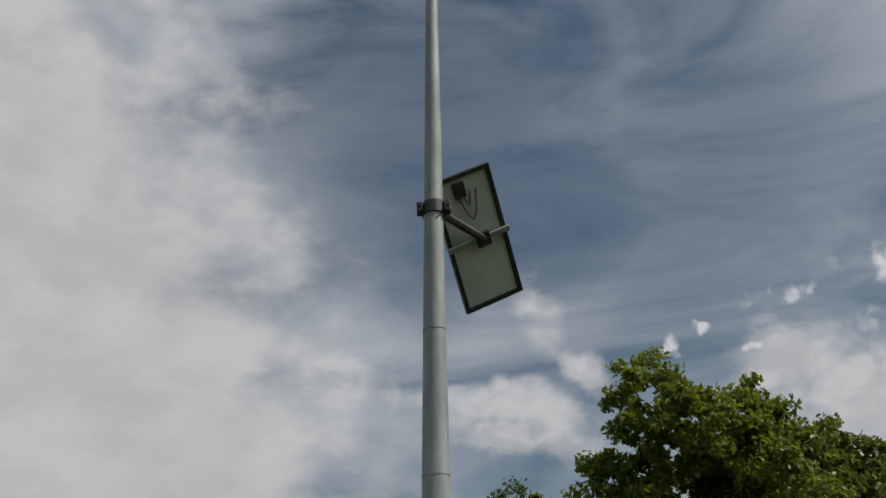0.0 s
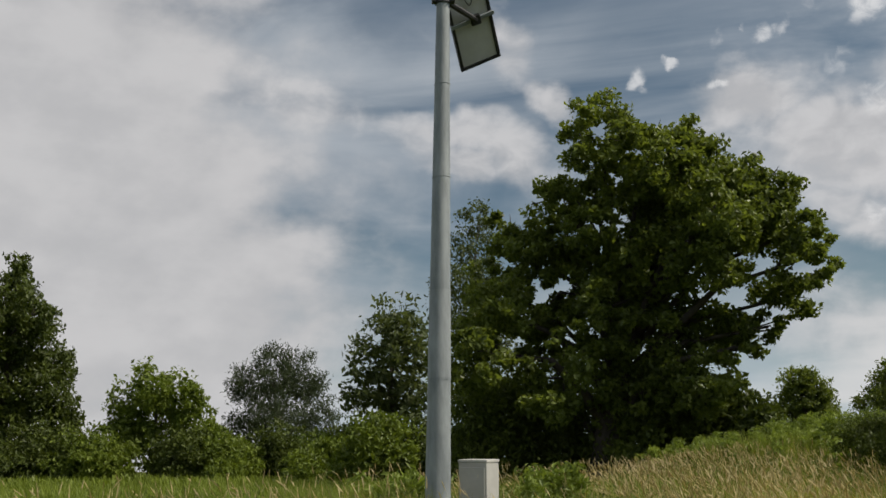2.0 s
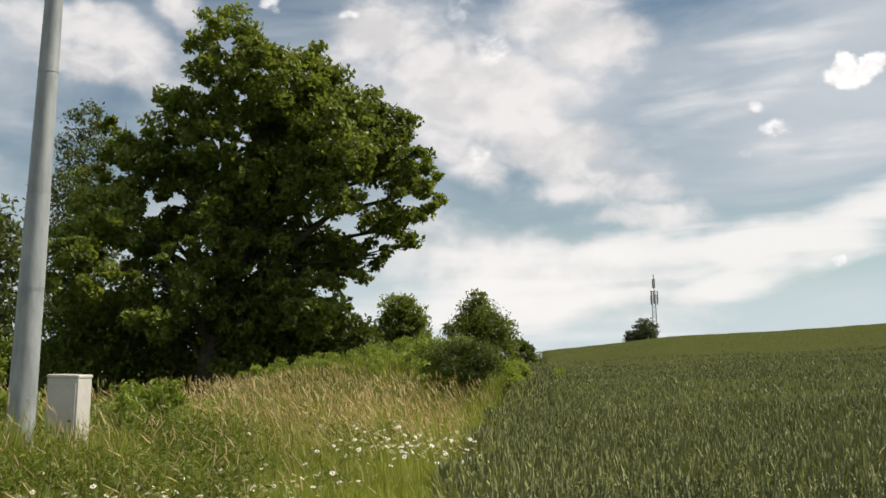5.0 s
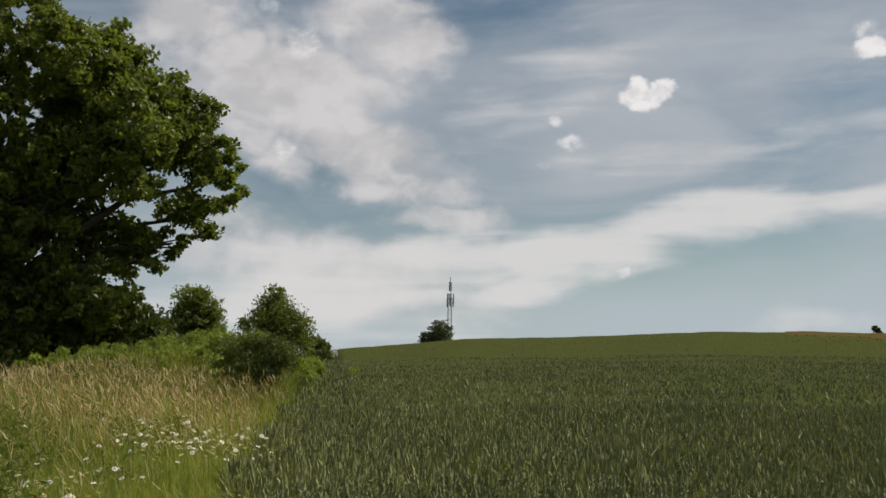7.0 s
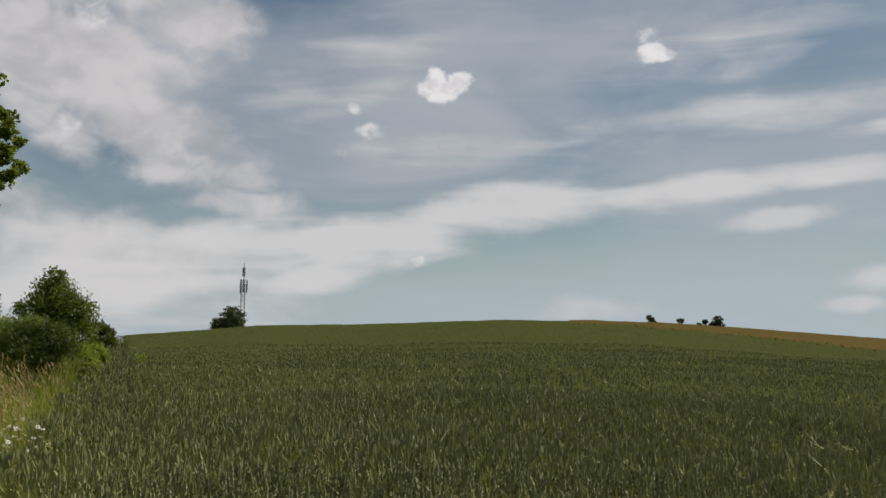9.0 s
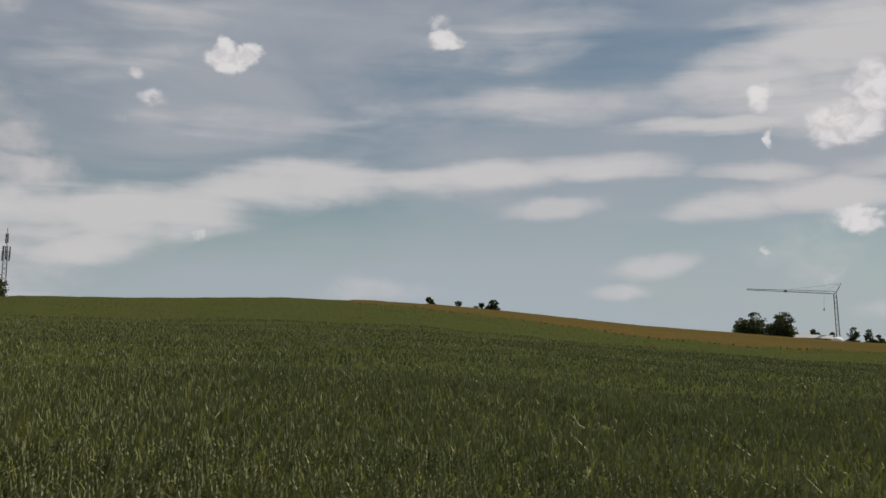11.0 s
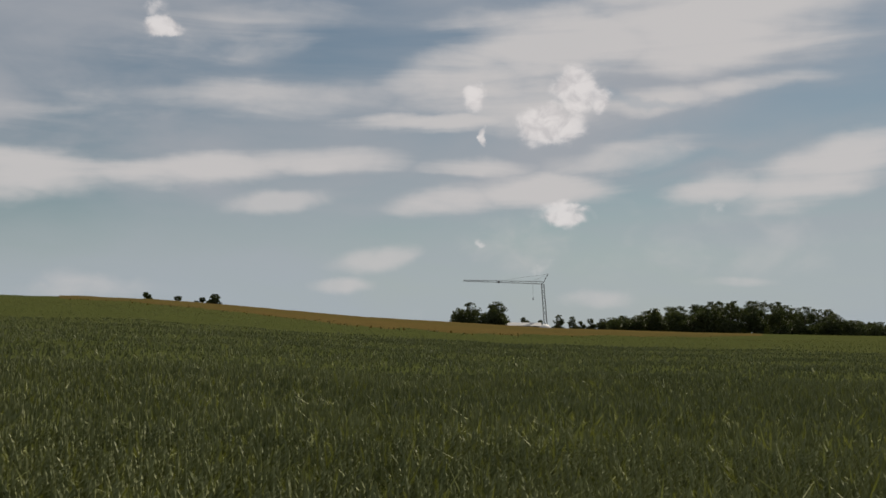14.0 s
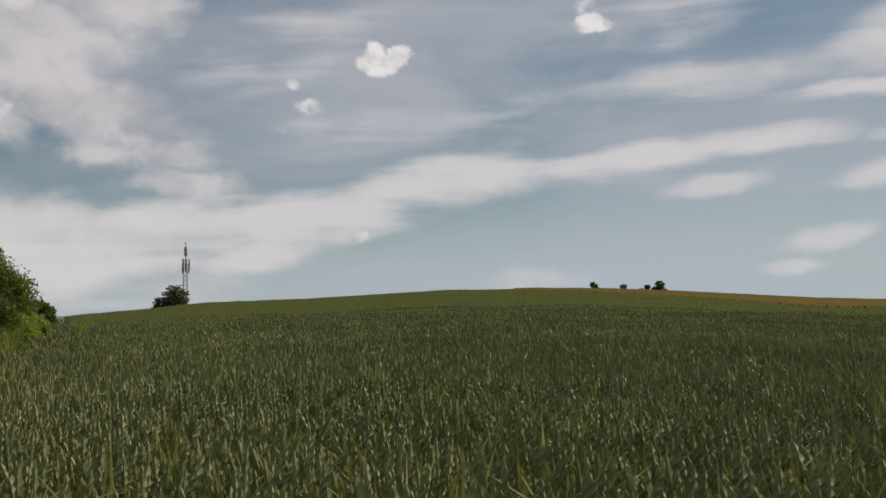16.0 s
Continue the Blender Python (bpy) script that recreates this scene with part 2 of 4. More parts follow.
    out = node(tr, "ShaderNodeOutputWorld")
    lk(bg.outputs[0], out.inputs[0])


SKY_GAIN, VEIL = 0.059, 0.92
HAZE = (0.45, 0.555, 0.62)
CLOUD_FILL = [(-62, 35, 38, 24, 0, 0.75), (168, 35, 50, 24, 0, 0.75), (-165, 35, 50, 24, 0, 0.75), (60, 64, 70, 16, 0, 0.7)]      # unseen banks behind and overhead, added to lift the ambient light
CLOUD_SHADE, CLOUD_LIT = (0.54, 0.54, 0.55), (0.63, 0.625, 0.63)
CLOUD_BANK = (0.67, 0.665, 0.67)
CLOUD_VEIL, CLOUD_PUFF, CLOUD_STREAK = (0.435, 0.478, 0.525), (0.93, 0.925, 0.92), (0.70, 0.705, 0.705)
make_world()
sun_data = bpy.data.lights.new("sun", "SUN")
sun_data.energy, sun_data.angle, sun_data.color = 4.6, radians(1.5), (1.0, 0.93, 0.80)
sun = new("sun", sun_data)
_a, _e = radians(SUN_AZ), radians(SUN_EL)
sun.matrix_world = look((0, 0, 60), Vector((0, 0, 60)) - Vector((math.sin(_a) * math.cos(_e), math.cos(_a) * math.cos(_e), math.sin(_e))))


# ---- materials ----
def base_material(name):
    m = bpy.data.materials.new(name)
    m.use_nodes = True
    tr = m.node_tree
    return m, tr, tr.nodes["Principled BSDF"]


def noise_tex(tr, scale, detail=4.0, rough=0.6, stretch=None, coords="Object"):
    tc = node(tr, "ShaderNodeTexCoord")
    m = node(tr, "ShaderNodeMapping")
    m.inputs["Scale"].default_value = stretch or (1, 1, 1)
    tr.links.new(tc.outputs[coords], m.inputs[0])
    n = node(tr, "ShaderNodeTexNoise", i_Scale=scale, i_Detail=detail, i_Roughness=rough)
    tr.links.new(m.outputs[0], n.inputs["Vector"])
    return n.outputs["Fac"]


def surface(name, dark, light, scale=4.0, fine=60.0, rough=0.7, metal=0.0, bump=0.3, depth=0.01, stretch=None):
    """A solid surface with stains at one scale and grain at another."""
    m, tr, b = base_material(name)
    big = noise_tex(tr, scale, 5.0, 0.65, stretch)
    small = noise_tex(tr, fine, 3.0, 0.6, stretch)
    fac = math_node(tr, "ADD", math_node(tr, "MULTIPLY", soft_step(tr, big, 0.3, 0.7), 0.7), math_node(tr, "MULTIPLY", small, 0.3))
    tr.links.new(mix_rgb(tr, fac, dark, light), b.inputs["Base Color"])
    b.inputs["Metallic"].default_value = metal
    tr.links.new(math_node(tr, "MULTIPLY_ADD", small, 0.25, rough - 0.12), b.inputs["Roughness"])
    bp = node(tr, "ShaderNodeBump", i_Strength=bump, i_Distance=depth)
    tr.links.new(small, bp.inputs["Height"])
    tr.links.new(bp.outputs[0], b.inputs["Normal"])
    return m


def leafy(name, dark, light, patch=0.35, rough=0.5, through_light=0.3, spec=0.3):
    """Leaves and blades: each one its own shade, patches over the plant, and some light let through."""
    m, tr, b = base_material(name)
    island = node(tr, "ShaderNodeNewGeometry").outputs["Random Per Island"]
    big = soft_step(tr, noise_tex(tr, patch, 3.0, 0.6), 0.35, 0.65)
    fac = math_node(tr, "ADD", math_node(tr, "MULTIPLY", island, 0.6), math_node(tr, "MULTIPLY", big, 0.4))
    col = mix_rgb(tr, fac, dark, light)
    tr.links.new(col, b.inputs["Base Color"])
    b.inputs["Roughness"].default_value = rough
    b.inputs["Specular IOR Level"].default_value = spec
    t = node(tr, "ShaderNodeBsdfTranslucent")
    tr.links.new(mix_rgb(tr, 1.0, col, (1.25, 1.25, 0.6), "MULTIPLY"), t.inputs["Color"])
    mx = node(tr, "ShaderNodeMixShader")
    mx.inputs[0].default_value = through_light
    tr.links.new(b.outputs[0], mx.inputs[1]); tr.links.new(t.outputs[0], mx.inputs[2])
    tr.links.new(mx.outputs[0], tr.nodes["Material Output"].inputs["Surface"])
    return m


def crop_ground(name, dark, light, tint, scale, fine, stretch=None, bump=0.6):
    """Ground or the top of a far crop: fields of shade at three scales."""
    m, tr, b = base_material(name)
    wide = soft_step(tr, noise_tex(tr, scale, 4.0, 0.55), 0.35, 0.68)
    mid = noise_tex(tr, scale * 14, 5.0, 0.7)
    small = noise_tex(tr, fine, 4.0, 0.75, stretch)
    fac = math_node(tr, "ADD", math_node(tr, "MULTIPLY", mid, 0.5), math_node(tr, "MULTIPLY", soft_step(tr, small, 0.3, 0.7), 0.5))
    col = mix_rgb(tr, fac, dark, light)
    col = mix_rgb(tr, math_node(tr, "MULTIPLY", wide, 0.5), col, tint)
    tr.links.new(col, b.inputs["Base Color"])
    b.inputs["Roughness"].default_value = 1.0
    b.inputs["Specular IOR Level"].default_value = 0.0
    bp = node(tr, "ShaderNodeBump", i_Strength=bump, i_Distance=0.25)
    tr.links.new(small, bp.inputs["Height"])
    tr.links.new(bp.outputs[0], b.inputs["Normal"])
    return m


M_STEEL = surface("galvanised_steel", (0.165, 0.185, 0.195), (0.355, 0.385, 0.395), 2.2, 38.0, 0.68, 0.25, 0.15, 0.003, (3, 3, 0.7))
M_STEEL_BAND = surface("bare_zinc_band", (0.19, 0.21, 0.22), (0.375, 0.405, 0.415), 2.2, 38.0, 0.66, 0.25, 0.15, 0.003, (3, 3, 0.7))
M_DARK_STEEL = surface("dark_bracket_steel", (0.025, 0.025, 0.028), (0.07, 0.07, 0.075), 8.0, 70.0, 0.5, 0.6, 0.2, 0.002)
M_PANEL_BACK = surface("panel_backsheet", (0.50, 0.50, 0.49), (0.62, 0.62, 0.61), 3.0, 30.0, 0.6, 0.0, 0.05, 0.001)
M_PANEL_CELL = surface("panel_cells", (0.010, 0.014, 0.035), (0.02, 0.03, 0.07), 6.0, 50.0, 0.2, 0.0, 0.02, 0.001)
M_BLACK = surface("black_plastic", (0.015, 0.015, 0.016), (0.04, 0.04, 0.042), 9.0, 80.0, 0.5, 0.0, 0.1, 0.001)
M_CABINET = surface("grey_cabinet_plastic", (0.36, 0.35, 0.325), (0.50, 0.49, 0.455), 2.5, 60.0, 0.6, 0.0, 0.12, 0.002)
M_BARK = surface("bark", (0.035, 0.028, 0.022), (0.10, 0.085, 0.068), 3.0, 22.0, 0.9, 0.0, 0.8, 0.03, (1, 1, 0.3))
M_OAK = leafy("oak_leaves", (0.050, 0.072, 0.016), (0.215, 0.262, 0.054), 0.5, 0.42, 0.44)
M_SHRUB = leafy("shrub_leaves", (0.030, 0.046, 0.009), (0.115, 0.145, 0.025), 0.6, 0.5, 0.3)
M_WILLOW = leafy("willow_leaves", (0.028, 0.042, 0.020), (0.085, 0.105, 0.050), 0.5)
M_ASH = leafy("ash_leaves", (0.045, 0.066, 0.026), (0.130, 0.155, 0.058), 0.5, 0.5, 0.38)
M_YOUNG = leafy("young_leaves", (0.075, 0.108, 0.015), (0.21, 0.265, 0.04), 0.5, 0.5, 0.38)
M_FAR = leafy("far_leaves", (0.028, 0.040, 0.016), (0.085, 0.105, 0.038), 0.1)
M_WHEAT = leafy("green_wheat", (0.137, 0.156, 0.048), (0.288, 0.305, 0.106), 0.4, 0.6, 0.16, 0.2)
M_EAR = leafy("wheat_ears", (0.100, 0.117, 0.042), (0.220, 0.235, 0.092), 0.5, 0.6, 0.06, 0.25)
M_GRASS = leafy("meadow_grass", (0.125, 0.158, 0.030), (0.31, 0.345, 0.072), 0.45, 0.5, 0.38)
M_LUSH = leafy("lush_grass", (0.11, 0.15, 0.018), (0.23, 0.28, 0.04), 0.2, 0.5, 0.35)
M_DRY = leafy("dry_seed_grass", (0.36, 0.285, 0.14), (0.62, 0.52, 0.31), 0.5, 0.6, 0.4)
M_MOUND = leafy("mound_leaves", (0.11, 0.155, 0.030), (0.29, 0.355, 0.068), 0.5, 0.5, 0.42)
M_WEED = leafy("weed_leaves", (0.080, 0.108, 0.019), (0.19, 0.228, 0.043), 0.6)
M_PETAL = leafy("white_petals", (0.72, 0.72, 0.68), (0.85, 0.85, 0.82), 3.0, 0.6, 0.2)
M_EYE = surface("yellow_disc", (0.55, 0.36, 0.02), (0.70, 0.48, 0.04), 40.0, 200.0, 0.8)
M_SOIL = crop_ground("meadow_soil", (0.030, 0.042, 0.012), (0.085, 0.105, 0.028), (0.075, 0.10, 0.026), 0.03, 3.0)
M_CANOPY = crop_ground("wheat_canopy", (0.041, 0.050, 0.0155), (0.080, 0.093, 0.030), (0.066, 0.073, 0.022), 0.016, 2.2)
M_BARLEY = crop_ground("ripe_barley_canopy", (0.075, 0.054, 0.018), (0.138, 0.100, 0.036), (0.064, 0.062, 0.020), 0.012, 1.2)
M_STRAW = leafy("ripe_barley_ears", (0.065, 0.040, 0.009), (0.12, 0.075, 0.018), 0.2)
M_WHITE = surface("white_sheet", (0.62, 0.62, 0.60), (0.78, 0.78, 0.76), 0.4, 5.0, 0.6)
M_PALE_ROOF = surface("pale_metal_roof", (0.24, 0.24, 0.235), (0.34, 0.34, 0.33), 0.2, 3.0, 0.5, 0.2)
M_RED_ROOF = surface("red_tile_roof", (0.055, 0.020, 0.012), (0.095, 0.035, 0.022), 0.3, 4.0, 0.98)
M_WALL = surface("farm_wall", (0.30, 0.27, 0.23), (0.42, 0.39, 0.34), 0.3, 4.0, 0.9)
M_CRANE = surface("crane_steel", (0.10, 0.10, 0.10), (0.20, 0.19, 0.18), 1.0, 8.0, 0.6, 0.3)
M_MAST = surface("mast_steel", (0.16, 0.16, 0.17), (0.28, 0.28, 0.29), 1.0, 8.0, 0.5, 0.5)


# ---- the land ----
# bearing (degrees, left positive): height of the skyline above the eye's level, in degrees, and its distance
SKYLINE = [(180, 0.0, 220), (60, 0.9, 150), (25, 0.75, 130), (14, 0.35, 120), (5, 0.05, 120), (-5, -0.35, 110), (-14, -0.35, 100), (-22, 0.2, 90), (-30, 0.55, 110),
           (-34, 0.82, 140), (-37.8, 1.14, 155), (-43, 1.22, 165), (-51, 1.50, 175), (-56, 1.47, 180), (-60, 1.36, 190), (-64, 1.14, 205), (-71, 0.66, 240),
           (-76, 0.44, 280), (-81.5, 0.18, 330), (-90, 0.0, 380), (-102, -0.14, 420), (-130, -0.2, 420), (-180, 0.0, 220)]
CROP = 0.80
BEAR = np.array([s[0] for s in SKYLINE[::-1]], float)
SKY_EL = np.array([s[1] for s in SKYLINE[::-1]], float)
SKY_R = np.array([s[2] for s in SKYLINE[::-1]], float)


def smooth(a, b, x):
    t = np.clip((np.asarray(x, float) - a) / (b - a), 0, 1)
    return t * t * (3 - 2 * t)


def hill(u):
    rise = np.clip(u, 0, 1)
    rise = rise ** 1.6 * (2.6 - 1.6 * rise)
    return rise - np.where(u > 1, 0.35 * (1 - np.exp(-(u - 1) ** 2 * 2.0)), 0)


def edge_gap(x, y):
    """Metres from the edge of the wheat; positive on the verge's side."""
    return (0.589 * y - 0.76 - x) / 1.16


def ground_h(x, y):
    x, y = np.asarray(x, float), np.asarray(y, float)
    r = np.hypot(x, y)
    az = np.degrees(np.arctan2(-x, y))
    el, rc = np.interp(az, BEAR, SKY_EL), np.interp(az, BEAR, SKY_R)
    top = EYE - CROP + rc * np.tan(np.radians(el)) * 0.97
    z = top * hill(r / rc)
    gap = edge_gap(x, y)
    bank = 0.45 * smooth(0.8, 4.5, gap) * smooth(2, 8, r) * (1 - 0.6 * smooth(16, 40, r))
    knoll = 0.2 * np.exp(-(((x - 11.5) / 5.0) ** 2 + ((y - 25) / 9.0) ** 2)) * smooth(0, 2.0, gap)
    rough = 0.05 * np.sin(x * 0.9 + 1.3 * np.sin(y * 0.5)) * np.sin(y * 0.8 + 0.7) * smooth(1.5, 5, r)
    return z + bank + knoll + rough


def polar(bearing, r):
    a = math.radians(bearing)
    x, y = -r * math.sin(a), r * math.cos(a)
    return x, y, float(ground_h(x, y))


def mesh_from(name, verts, faces, material, flat=True):
    """A mesh from vertex and face arrays; faces all have the same number of corners, or come as a list of such arrays."""
    me = bpy.data.meshes.new(name)
    groups = faces if isinstance(faces, list) else [faces]
    groups = [np.asarray(g, np.int32) for g in groups if len(g)]
    verts = np.asarray(verts, np.float32)
    sizes = np.concatenate([np.full(len(g), g.shape[1], np.int32) for g in groups])
    loops = np.concatenate([g.ravel() for g in groups])
    me.vertices.add(len(verts)); me.loops.add(len(loops)); me.polygons.add(len(sizes))
    me.vertices.foreach_set("co", verts.ravel())
    me.loops.foreach_set("vertex_index", loops)
    me.polygons.foreach_set("loop_start", np.concatenate([[0], np.cumsum(sizes)[:-1]]).astype(np.int32))
    me.polygons.foreach_set("use_smooth", np.full(len(sizes), not flat))
    me.update(calc_edges=True)
    me.validate()
    me.materials.append(material)
    return me


def place(name, me, parent=None, label=""):
    ob = new(name, me)
    if parent is not None:
        ob.parent = parent
    return tagged(ob, label=label)


def part(name, bm, material, parent, label="", smooth_faces=False):
    me = bpy.data.meshes.new(name)
    bm.to_mesh(me)
    bm.free()
    me.materials.append(material)
    if smooth_faces:
        me.polygons.foreach_set("use_smooth", np.full(len(me.polygons), True))
    return place(name, me, parent, label)


def grid_sheet(name, bearings, radii_of, height_of, material, kind="structure", centre=(0.0, 0.0)):
    """A sheet over the land: one row of points for each bearing, out along its radii."""
    pts, faces = [], []
    n = None
    for b in bearings:
        rr = radii_of(b)
        n = len(rr)
        a = math.radians(b)
        x, y = centre[0] - rr * math.sin(a), centre[1] + rr * math.cos(a)
        pts.append(np.stack([x, y, height_of(x, y, rr)], 1))
    for i in range(len(bearings) - 1):
        for j in range(n - 1):
            k = i * n + j
            faces.append((k, k + 1, k + n + 1, k + n))
    me = mesh_from(name, np.concatenate(pts), np.array(faces), material, flat=False)
    return tagged(new(name, me), kind=kind)


RINGS = np.concatenate([[0.02], np.linspace(0.8, 32, 48), np.geomspace(34, 420, 60), np.geomspace(450, 4500, 16)])
ground = grid_sheet("ground", np.linspace(-180, 180, 241)[::-1], lambda b: RINGS, lambda x, y, r: ground_h(x, y), M_SOIL, centre=(-2.3, -4.1))
tagged(ground, "rough green meadow ground rolling up to a low hill", "ground")


def wheat_top(x, y, r):
    deep = CROP - 0.22 + 0.11 * smooth(3, 45, r)
    return ground_h(x, y) + 0.05 + deep * smooth(1.4, 2.6, r) * smooth(-0.1, -1.0, edge_gap(x, y))


def wheat_radii(b):
    # the sheet starts where this bearing enters the field
    s = math.radians(-b)
    across = 0.589 * math.cos(s) - math.sin(s)
    last = 700.0 if across <= 0 else min(700.0, 0.76 / across)
    return np.geomspace(2.2, max(last, 2.3), 90)


wheat_sheet = grid_sheet("wheat_field", np.concatenate([np.linspace(-30.6, -40, 40), np.linspace(-40.5, -135, 130)]), wheat_radii, wheat_top, M_CANOPY)
tagged(wheat_sheet, "wide field of green unripe wheat", "field")

# ripe barley on the far slope, from a line across the hill to past its crest
BARLEY_EDGE = [(-94, -0.1), (-90, -0.25), (-81.5, -0.30), (-76, -0.22), (-71, 0.12), (-64, 0.86), (-58, 1.38), (-55, 1.48)]


def barley_radii(b):
    target = np.interp(b, [e[0] for e in BARLEY_EDGE], [e[1] for e in BARLEY_EDGE])
    rc = np.interp(b, BEAR, SKY_R)
    rr = np.linspace(40, rc, 400)
    a = math.radians(b)
    el = np.degrees(np.arctan2(ground_h(-rr * math.sin(a), rr * math.cos(a)) + CROP - EYE, rr))
    above = np.nonzero(el > target)[0]
    start = rr[above[0]] if len(above) else rc * 0.98
    return np.linspace(start, rc * 1.35, 30)


barley = grid_sheet("barley_field", np.linspace(-55, -93, 90), barley_radii, lambda x, y, r: ground_h(x, y) + CROP - 0.2 + 0.25 * smooth(0, 12, r - r[0]), M_BARLEY)
tagged(barley, "golden strip of ripe barley along the hilltop", "field")


# ---- plants: shared builders ----
def tube(points, radii, sides=7):
    """Vertices and quads of a tapered tube along points."""
    pts = [Vector(p) for p in points]
    verts, faces = [], []
    for i, p in enumerate(pts):
        d = (pts[min(i + 1, len(pts) - 1)] - pts[max(i - 1, 0)]).normalized()
        side = d.orthogonal().normalized()
        other = d.cross(side)
        for k in range(sides):
            a = 2 * math.pi * k / sides
            verts.append(p + (side * math.cos(a) + other * math.sin(a)) * radii[i])
    for i in range(len(pts) - 1):
        for k in range(sides):
            q = i * sides
            faces.append((q + k, q + (k + 1) % sides, q + sides + (k + 1) % sides, q + sides + k))
    return verts, faces


def limbs_mesh(name, base, crown, trunk_r, rng, material=None, lean=0.0):
    """A trunk with a limb out to each lobe of the crown, and twigs beyond."""
    verts, faces = [], []

    def add(vf):
        k = len(verts)
        verts.extend(vf[0])
        faces.extend([tuple(i + k for i in f) for f in vf[1]])

    base = Vector(base)
    top = max(c[2] for c in crown)
    mid = Vector((sum(c[0] for c in crown) / len(crown), sum(c[1] for c in crown) / len(crown), 0))
    spine = []
    for i in range(7):
        t = i / 6
        p = base.lerp(Vector((mid.x, mid.y, base.z + (top - base.z) * 0.85)), t)
        p.x += rng.normal(0, 0.12) * t * trunk_r * 4 + lean * t
        p.y += rng.normal(0, 0.12) * t * trunk_r * 4
        spine.append(p)
    spine[0] = base - Vector((0, 0, 0.3))
    add(tube(spine, [trunk_r * (1.25 - 1.12 * i / 6) for i in range(7)], 9))
    for cx, cy, cz, cr in crown:
        c = Vector((cx, cy, cz))
        t = min(0.85, max(0.12, (cz - base.z) / (top - base.z) * 0.6))
        k = t * 6
        s = spine[int(k)].lerp(spine[min(6, int(k) + 1)], k % 1)
        w = trunk_r * (0.55 - 0.35 * t)
        m1 = s.lerp(c, 0.5) + Vector((rng.normal(0, 0.2), rng.normal(0, 0.2), 0.15 * (c - s).length))
        add(tube([s, m1, c], [w, w * 0.55, w * 0.18], 6))
        for _ in range(4):
            e = c + Vector(rng.normal(0, 1, 3)).normalized() * cr * 0.85
            add(tube([m1.lerp(c, 0.7), c.lerp(e, 0.5) + Vector((0, 0, 0.06)), e], [w * 0.28, w * 0.16, w * 0.05], 4))
    return mesh_from(name, [tuple(v) for v in verts], np.array(faces), material or M_BARK, flat=False)


def leaf_cloud(crown, clumps, per, leaf, rng, spread=0.32, slim=0.5, droop=0.0, core=0.35):
    """Folded leaves in clumps through the lobes of a crown; denser outside, so that gaps stay between the lobes."""
    crown = np.array(crown)
    w = crown[:, 3] ** 2
    pick = rng.choice(len(crown), clumps, p=w / w.sum())
    d = rng.normal(0, 1, (clumps, 3))
    d /= np.linalg.norm(d, axis=1)[:, None]
    rad = core + (0.98 - core) * rng.random(clumps) ** 0.6
    centre = crown[pick, :3] + d * (crown[pick, 3] * rad)[:, None]
    size = crown[pick, 3] ** 0.5 * spread * (0.6 + 0.8 * rng.random(clumps))
    n = clumps * per
    ball = rng.normal(0, 1, (n, 3))
    ball *= (rng.random(n) ** 0.4 / np.linalg.norm(ball, axis=1))[:, None]
    c = np.repeat(centre, per, 0) + ball * np.repeat(size, per)[:, None] * np.array([1.5, 1.5, 1.0])
    if droop:
        c[:, 2] -= droop * rng.random(n) ** 2
    ax = rng.normal(0, 1, (n, 3)); ax[:, 2] -= 0.35 + droop
    ax /= np.linalg.norm(ax, axis=1)[:, None]
    up = rng.normal(0, 0.7, (n, 3)) + np.array([0, 0, 1.0])
    side = np.cross(ax, up); side /= np.linalg.norm(side, axis=1)[:, None] + 1e-9
    nor = np.cross(side, ax)
    s = (leaf * (0.6 + 0.8 * rng.random(n)))[:, None]
    a = c - ax * s * 0.5
    b = c + side * s * slim * 0.5 + nor * s * 0.10
    t = c + ax * s * 0.5
    e = c - side * s * slim * 0.5 + nor * s * 0.10
    verts = np.stack([a, b, t, e], 1).reshape(-1, 3)
    k = np.arange(n)[:, None] * 4
    faces = np.concatenate([k + [[0, 1, 2]], k + [[0, 2, 3]]])
    return verts, faces


def tree(name, bearing, dist, lobes, trunk_r, leaf, clumps, per, material, label, category="tree", depth=0.8, seed=1, crown_label="", **kw):
    """lobes: metres to the right of the trunk, height over the eye's zero level, radius."""
    rng = np.random.default_rng(seed)
    x, y, z = polar(bearing, dist)
    a = math.radians(bearing)
    right, out = np.array([math.cos(a), math.sin(a)]), np.array([-math.sin(a), math.cos(a)])
    crown = []
    for s, h, r in lobes:
        d = rng.uniform(-1, 1) * depth * 2.2
        crown.append((right[0] * s + out[0] * d, right[1] * s + out[1] * d, h - z, r))
    thing = new(name)
    thing.location = (x, y, z)
    tagged(thing, label, category)
    place("trunk", limbs_mesh("trunk", (0, 0, 0), crown, trunk_r, rng), thing)
    full = list(crown) + [(cx - out[0] * r * 0.8, cy - out[1] * r * 0.8, cz - r * 0.2, r * 0.75) for cx, cy, cz, r in crown if depth > 0.5]
    v, f = leaf_cloud(full, clumps, per, leaf, rng, **kw)
    v[:, 2] = np.maximum(v[:, 2], -0.1)
    place("crown", mesh_from("crown", v, f, material), thing, crown_label)
    return thing


